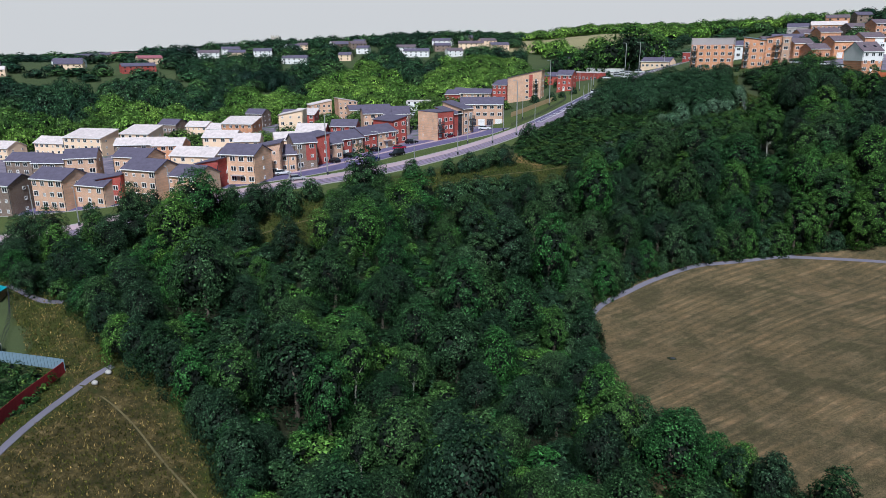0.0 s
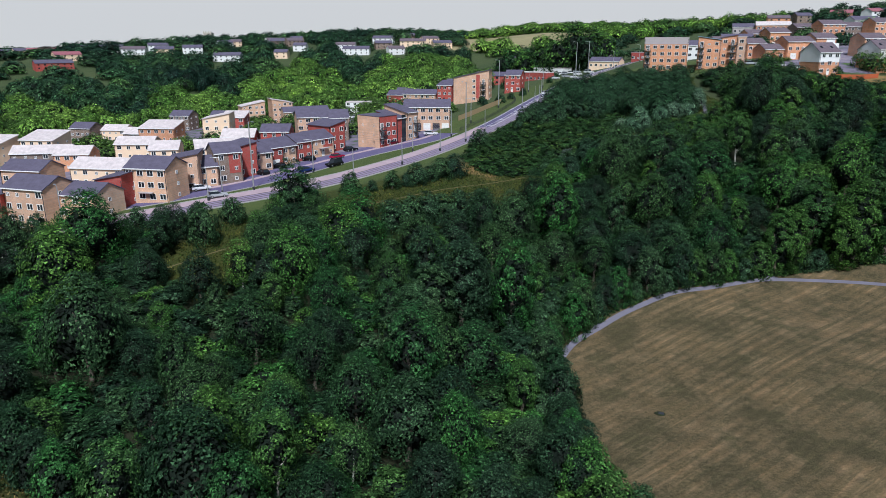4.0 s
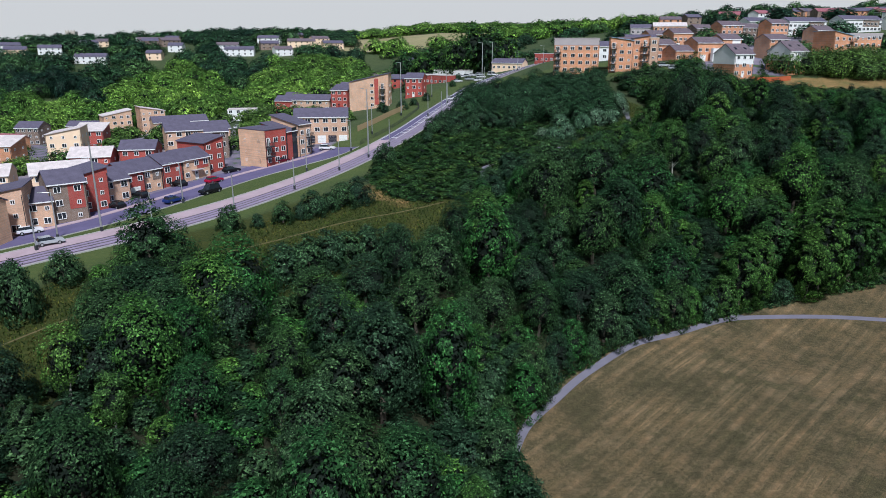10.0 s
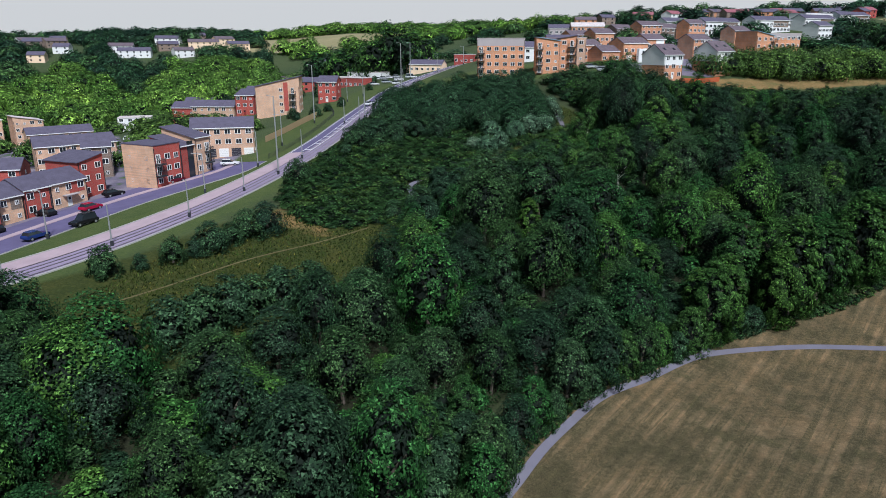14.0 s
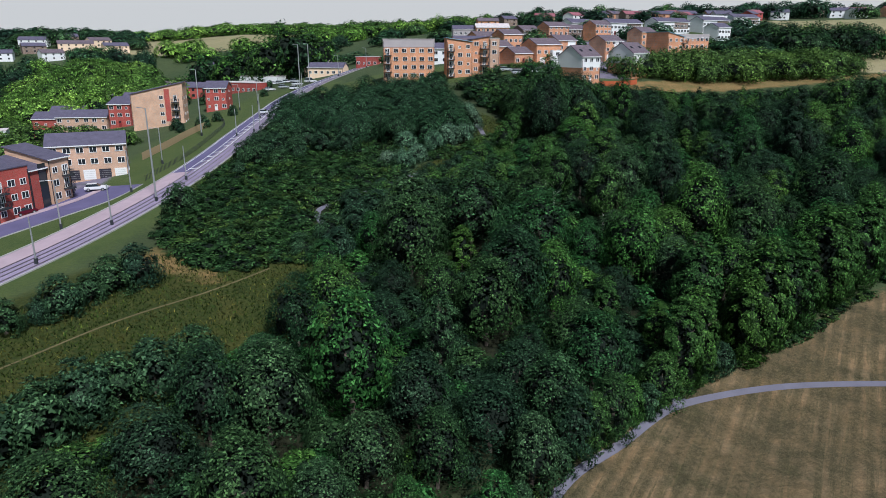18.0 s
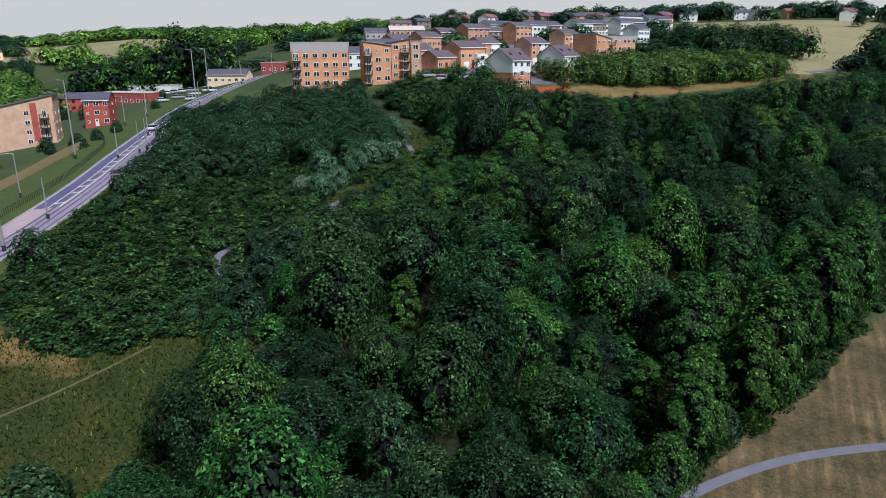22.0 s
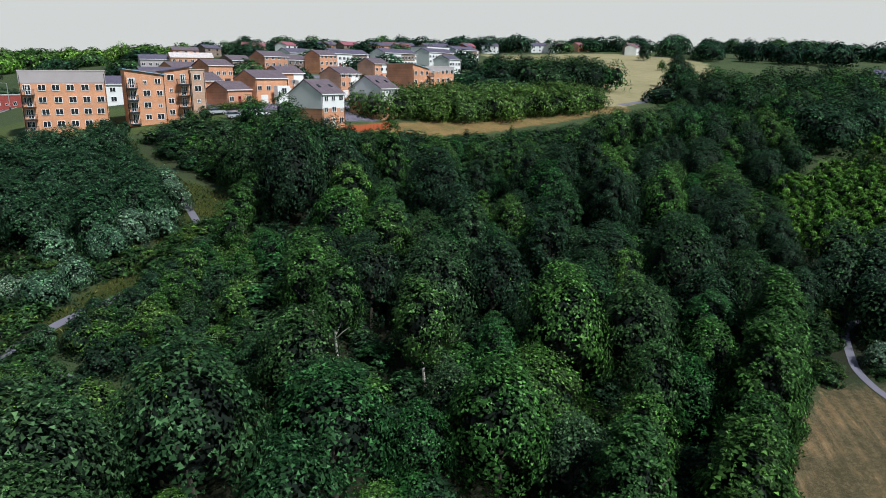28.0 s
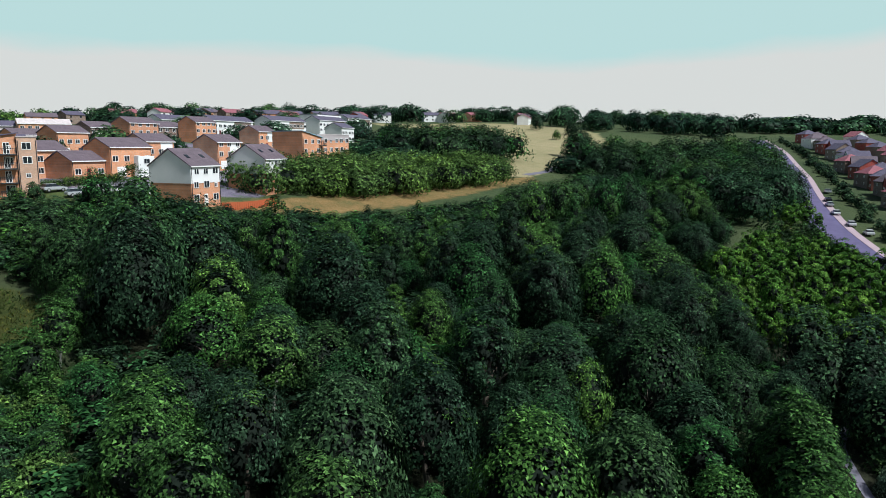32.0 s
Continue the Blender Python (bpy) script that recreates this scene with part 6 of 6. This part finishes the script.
def car_meshes(mat, van=False):
    L_, W_, top = (4.8, 1.9, 1.95) if van else (4.2, 1.75, 1.45)
    bm = bmesh.new()
    prof = [(-L_ / 2, 0.35), (-L_ / 2, 0.8), (-L_ / 2 + 0.1, 0.92), (L_ / 2 - 1.2, 0.92), (L_ / 2 - 0.1, 0.78), (L_ / 2, 0.6), (L_ / 2, 0.35)]
    a = [bm.verts.new((u, -W_ / 2, w)) for u, w in prof]
    b = [bm.verts.new((u, W_ / 2, w)) for u, w in prof]
    for k in range(len(prof)):
        bm.faces.new((a[k], a[(k + 1) % len(prof)], b[(k + 1) % len(prof)], b[k]))
    bm.faces.new(a[::-1])
    bm.faces.new(b)
    bmesh.ops.recalc_face_normals(bm, faces=bm.faces[:])
    bmesh.ops.bevel(bm, geom=bm.edges[:], offset=0.06, segments=2, affect="EDGES")
    body = to_mesh(bm, "body", mat)

    def cab(z0, z1, s, m, name):
        bm = bmesh.new()
        lo = [(-L_ / 2 + 0.25, z0), (L_ / 2 - 1.3, z0)]
        hi = [(-L_ / 2 + 0.55, z1), (L_ / 2 - 2.0, z1)]
        v = [bm.verts.new(p) for p in ((lo[0][0], -W_ / 2 + 0.08, z0), (lo[1][0], -W_ / 2 + 0.08, z0), (lo[1][0], W_ / 2 - 0.08, z0), (lo[0][0], W_ / 2 - 0.08, z0),
                                       (hi[0][0], -W_ / 2 + s, z1), (hi[1][0], -W_ / 2 + s, z1), (hi[1][0], W_ / 2 - s, z1), (hi[0][0], W_ / 2 - s, z1))]
        for f in ((3, 2, 1, 0), (4, 5, 6, 7), (0, 1, 5, 4), (1, 2, 6, 5), (2, 3, 7, 6), (3, 0, 4, 7)):
            bm.faces.new([v[i] for i in f])
        return to_mesh(bm, name, m)

    return body, cab(0.9, top - 0.06, 0.22, GLASS, "glazing"), box_mesh("roof", mat, -L_ / 2 + 0.5, L_ / 2 - 1.95, -W_ / 2 + 0.2, W_ / 2 - 0.2, top - 0.08, top, 0.03), L_, W_


bm = bmesh.new()
tube(bm, [(0, -0.1, 0), (0, 0.1, 0)], [0.32, 0.32], 14)
TYRE = to_mesh(bm, "tyre", RUBBER)
bm = bmesh.new()
tube(bm, [(0, -0.12, 0), (0, 0.12, 0)], [0.19, 0.19], 10)
RIM = to_mesh(bm, "rim", STEEL)
PAINTS = {k: plain(f"{k}_car_paint", c, 0.25, 0.1, vary=0.04) for k, c in {"black": (0.012, 0.012, 0.014), "red": (0.35, 0.01, 0.04), "blue": (0.02, 0.04, 0.16), "white": (0.7, 0.7, 0.72), "silver": (0.4, 0.42, 0.44), "maroon": (0.10, 0.01, 0.02)}.items()}
CARS = {}


def car(x, y, head, paint, van=False, label=""):
    if (paint, van) not in CARS:
        CARS[(paint, van)] = car_meshes(PAINTS[paint], van)
    body, wins, top, L_, W_ = CARS[(paint, van)]
    root = thing("van" if van else "car", pose(x, y, ground(x, y) + 0.1, 0, 0, head), label or f"{paint} hatchback car parked beside the road", "van" if van else "car", "parked cars")
    put("body", body, root)
    put("glazing", wins, root)
    put("roof", top, root)
    for u in (-L_ / 2 + 0.8, L_ / 2 - 0.85):
        for v in (-W_ / 2 + 0.08, W_ / 2 - 0.08):
            wh = put("tyre", TYRE, root, pose(u, v, 0.32))
            put("rim", RIM, wh)


for x, y, head, paint, van in ((-72.5, 117, 60, "black", False), (-71, 106, 72, "red", False), (-66.5, 96, 250, "black", True), (-70, 88, 72, "blue", False), (-78, 103, 160, "black", False), (-80.5, 92.5, 160, "black", False),
                               (-80, 84, 160, "black", False), (-64, 127, 60, "maroon", False), (-84, 66, 50, "white", False), (-75, 60, 50, "silver", False), (-36, 212, 80, "white", False), (-57, 141, 10, "white", False),
                               (-62, 140, 100, "black", False), (-120, 36, 10, "black", False), (-128, 200, 40, "maroon", False), (-120, 196, 40, "black", False), (-112, 200, 30, "white", False), (-34, 268, 70, "white", False),
                               (-40, 283, 40, "silver", False), (-35, 286, 40, "white", False), (-30, 288, 30, "white", True), (-45, 281, 40, "white", False), (40, 215, 10, "silver", False), (52, 214, 10, "white", False), (62, 224, 20, "black", False),
                               (-53, 322, 40, "silver", False), (-49.5, 319, 40, "white", False), (-46, 316, 40, "silver", False), (-42.5, 313, 40, "white", False), (-39, 310, 40, "silver", False), (46, 217, 20, "white", False), (37, 221, 20, "silver", False), (212, 156, 33, "white", False), (224, 165, 33, "white", False), (236, 172, 33, "silver", False), (205, 149, 33, "white", False), (244, 176, 33, "black", False), (262, 184, 33, "silver", False), (300, 212, 33, "white", False)):
    car(x, y, head, paint, van)

# fences
def fence(pts, height, board, mat, label, gap=0.02, rail=True):
    line = curve_through(pts, board)
    root = thing("fence", pose(*line[0], ground(*line[0])), label, "fence", "")
    me_b = box_mesh("board", mat, 0, board - gap, -0.02, 0.02, 0.05, height)
    for p, q in list(zip(line, line[1:]))[:290]:
        a = math.atan2(q[1] - p[1], q[0] - p[0])
        put("board", me_b, root, root.matrix_basis.inverted() @ pose(p[0], p[1], ground(*p), 0, 0, math.degrees(a)))
    return root


RED_PAINT = plain("red_fence_paint", (0.34, 0.035, 0.045), 0.7, vary=0.3, scale=3)
BLUE_PAINT = plain("blue_grey_fence_paint", (0.16, 0.24, 0.30), 0.7, vary=0.2, scale=3)
fence([(-46.5, -45), (-50.5, -37), (-54, -29), (-57.2, -19.3)], 1.8, 0.5, RED_PAINT, "red painted panel fence with graffiti beside a path")
fence([(-57.5, -19), (-62, -20), (-68, -21.5)], 1.8, 0.5, BLUE_PAINT, "blue-grey metal panel fence around a garden")
fence([(-68, -21.5), (-76, -14), (-86, -7)], 2.0, 0.8, DARKSTEEL, "dark mesh fence around an allotment", 0.7)
fence([(-57, 168), (-55, 180), (-53, 195), (-51, 205)], 1.8, 0.9, TIMBER, "buff timber panel fence along the verge")
fence([(-49, 145), (-46, 165), (-45, 185), (-46, 205), (-52, 220)], 1.2, 0.6, DARKSTEEL, "dark steel railing along the verge", 0.45)
fence([(62, 205), (70, 208), (76, 212)], 1.5, 0.5, plain("orange_fence", (0.40, 0.10, 0.04), 0.8), "orange timber fence beside the white houses")
for x, y in ((-51.6, -17.0), (-51.4, -19.4)):
    rock = thing("boulder", pose(x, y, ground(x, y)), "pale stone block set at the end of the path", "boulder", "boulders by the path")
    v, f = ICO[2]
    put("stone", mesh_of("stone", v * (0.5, 0.36, 0.34) * (1 + 0.15 * np.sin(v @ np.array((5, 3, 4))))[:, None] + (0, 0, 0.3), f, KERB), rock)
# manhole with a worn edge in the mown field
man = thing("manhole", pose(17.7, 27.7, ground(17.7, 27.7)), "dark grassy manhole surround in the mown field", "manhole")
v, f = ICO[2]
put("rim", mesh_of("rim", v * (0.9, 0.6, 0.08), f, plain("rank_turf", (0.022, 0.028, 0.012), 0.95, vary=0.5, scale=6)), man)
put("cover", box_mesh("cover", DARKSTEEL, -0.35, 0.35, -0.3, 0.3, 0.06, 0.13, 0.02), man)

# trees and bushes beside the bending paths
for x, y, key, s in ((106, 118, "dusky", 0.9), (111, 108, "dusky", 0.9), (101, 102, "willow", 0.75), (104, 98, "oak", 0.8), (112, 101, "dusky", 1.0), (97, 115.5, "edge", 0.7), (99, 117, "dusky", 0.8), (118, 112, "dusky", 1.0), (88, 111, "feather", 0.5), (92, 112, "bush", 0.8), (97, 103.5, "white", 0.9), (86, 110.5, "edge", 0.6),
                     (30, 160, "edge", 0.8), (27, 153, "birch", 0.8), (32, 167, "edge", 0.9), (24, 146, "birch", 0.8), (20, 143, "edge", 0.6)):
    plant(key, x, y, s, group="trees beside the woodland paths")
# church tower on the far hillside
MASON = plain("pale_stone", (0.42, 0.38, 0.32), 0.9, vary=0.15)
ch = thing("church", pose(-560, 690, ground(-560, 690), 0, 0, 20), "pale stone church tower among dark trees on the hill", "church")
put("tower", box_mesh("tower", MASON, -5, 5, -5, 5, 0, 18, 0.1), ch)
put("nave", solid("nave", MASON, [(-5, 0), (5, 0), (5, 7), (0, 11), (-5, 7)], 5.05, 30, "y"), ch)
for u in (-4.6, -1.6, 1.6, 4.6):
    put("merlon", box_mesh("merlon", MASON, u - 0.5, u + 0.5, -5, -4.2, 18.0, 19.6), ch)
put("belfry_opening", box_mesh("belfry_opening", DARKSTEEL, -1.6, 1.6, -5.06, -4.9, 11, 15), ch)
for k in range(20):
    a, r = radians(fr.uniform(54, 73)), fr.uniform(500, 880)
    x, y = 10 - r * math.sin(a), 60 + r * math.cos(a)
    house(x, y, fr.uniform(20, 70), fr.uniform(12, 26), 9, 2, fr.choice(["cream", "white", "cream", "red"]), cover=fr.choice(["pale", "slate", "slate", "redroof"]), name="house", group=G, label="pale houses on the far side of the valley", simple=True)


def clear(x, y):
    h = np.array(HOUSES)
    return not inside(HILL_FIELD, x, y) and (np.hypot(h[:, 0] - x, h[:, 1] - y) > h[:, 2]).all() and edge_distance(MAIN.tolist(), x, y, False) > 9


far_wood("garden_trees", -46, 8, 225, 480, 11.0, 0.22, "green garden trees between the houses of the hill", LEAF_HILL, 6.0, 700, clear)
far_wood("estate_trees", 28, 75, 130, 285, 9.0, 0.24, "small garden trees between the houses of the estate", LEAF_HEDGE, 4.8, 1000, lambda x, y: clear(x, y) and edge_distance(ROAD.tolist(), x, y, False) > 8 and x < -70)
for k in range(14):
    a, r = radians(-fr.uniform(58, 68)), fr.uniform(700, 1300)
    x, y = 10 - r * math.sin(a), 60 + r * math.cos(a)
    house(x, y, fr.uniform(-60, 0), fr.uniform(14, 30), 9, 2, fr.choice(["cream", "white", "red"]), cover=fr.choice(["redroof", "slate", "pale"]), name="house", group=G, label="distant pale houses beyond the far road", simple=True)

# allotment behind the fences
spots = [("shrub", x, y, rng.uniform(0.5, 1.1), rng.uniform(0.4, 0.9)) for x, y in scatter([(-56, -25), (-59, -21.5), (-68, -23), (-72, -22), (-66, -32), (-58, -36), (-53, -32)], 1.9)]
thicket("allotment_greenery", spots, "rows of vegetables and bushes in an allotment", "garden plants")
TEAL = plain("teal_tarpaulin", (0.02, 0.26, 0.30), 0.5, vary=0.15)
shed = thing("garden_shed", pose(-86, -11, ground(-86, -11), 0, 0, 30), "dark timber garden shed with a teal roof in an allotment", "shed")
put("wall", solid("wall", TIMBER, [(-1.5, 0), (1.5, 0), (1.5, 2.0), (0, 2.6), (-1.5, 2.0)], 0, 3.5, "y"), shed)
put("roof", solid("roof", TEAL, [(-1.8, 1.95), (0, 2.65), (1.8, 1.95), (1.8, 2.05), (0, 2.78), (-1.8, 2.05)], -0.2, 3.7, "y"), shed)
put("door", box_mesh("door", DOOR_R, -0.45, 0.45, -0.05, -0.005, 0.05, 1.85), shed)
gh = thing("greenhouse", pose(-69, -22.5, ground(-69, -22.5), 0, 0, 40), "small greenhouse with white frame bars in an allotment", "greenhouse")
put("glazing", solid("glazing", GLASS, [(-1.2, 0), (1.2, 0), (1.2, 1.6), (0, 2.3), (-1.2, 1.6)], 0, 3.0, "y"), gh)
for k in range(4):
    bm = bmesh.new()
    tube(bm, [(-1.24, k * 0.98 + 0.03, 0), (-1.24, k * 0.98 + 0.03, 1.62), (0, k * 0.98 + 0.03, 2.34), (1.24, k * 0.98 + 0.03, 1.62), (1.24, k * 0.98 + 0.03, 0)], [0.04] * 5, 6)
    put("frame_bar", to_mesh(bm, "frame_bar", UPVC), gh)
for x, y, s in ((-96, -2, 0.6), (-104, 0, 0.55), (-88, -4, 0.65), (-110, 2, 0.55), (-82, -6, 0.65), (-108, -5, 0.65)):
    plant("oak", x, y, s, group="trees beside the lower meadow")

spots = []
for k in range(4, len(FAR_ROAD) - 1):
    # front-garden hedges along the far road
    dx, dy = step[k] / np.hypot(*step[k])
    for side in (13, 34):
        x, y = FAR_ROAD[k][0] + dy * side + fr.uniform(-2, 2), FAR_ROAD[k][1] - dx * side + fr.uniform(-2, 2)
        if clear(x, y):
            spots.append(("bush", x, y, fr.uniform(0.4, 1.0), 1.0))
thicket("garden_hedges", spots, "dark garden bushes and hedges along the far road", "hedge")
for x, y, s in ((-70, 300, 1.4), (-75, 310, 1.2), (-92, 330, 1.5), (-110, 316, 1.5), (-66, 322, 1.2), (-48, 300, 0.8), (-90, 285, 1.4), (-78, 280, 1.3), (-66, 268, 1.2), (-112, 288, 1.5), (-44, 262, 0.7), (-52, 205, 0.9), (-50, 214, 0.7), (-58, 204, 0.7), (-47, 222, 0.8), (-61, 210, 0.8)):
    plant("bush", x, y, s, group="bushes on the upper verge", name="bush")

for x, y, s in ((3, 215, 0.5), (11, 216, 0.45), (14.5, 213, 0.55), (17, 210.5, 0.6), (30, 212, 0.7), (33, 213.5, 0.8), (-1, 217, 0.5)):
    plant("bush", x, y, s, group="bushes in front of the flats", name="bush")

# lone trees and a track on the hill field
for x, y, s in ((251, 287, 1.5), (327, 359, 0.9), (329, 389, 1.0), (262, 292, 1.2), (300, 345, 0.6)):
    plant("oak", x, y, s, group="lone trees on the hill field")
tagged(put("hill_track", strip("hill_track", curve_through([(181, 247), (196, 252), (222, 268), (258, 282), (300, 312)], 3.0), -1.2, 1.2, 0.12, PATHMAT, 0.2)), "grey track crossing the dry hill field", "path", kind="structure")
far_wood("hedgerow_trees", 53, 82, 450, 880, 13.0, 0.34, "small trees between the far houses across the valley", LEAF_HILL, 6.0, 300, clear)
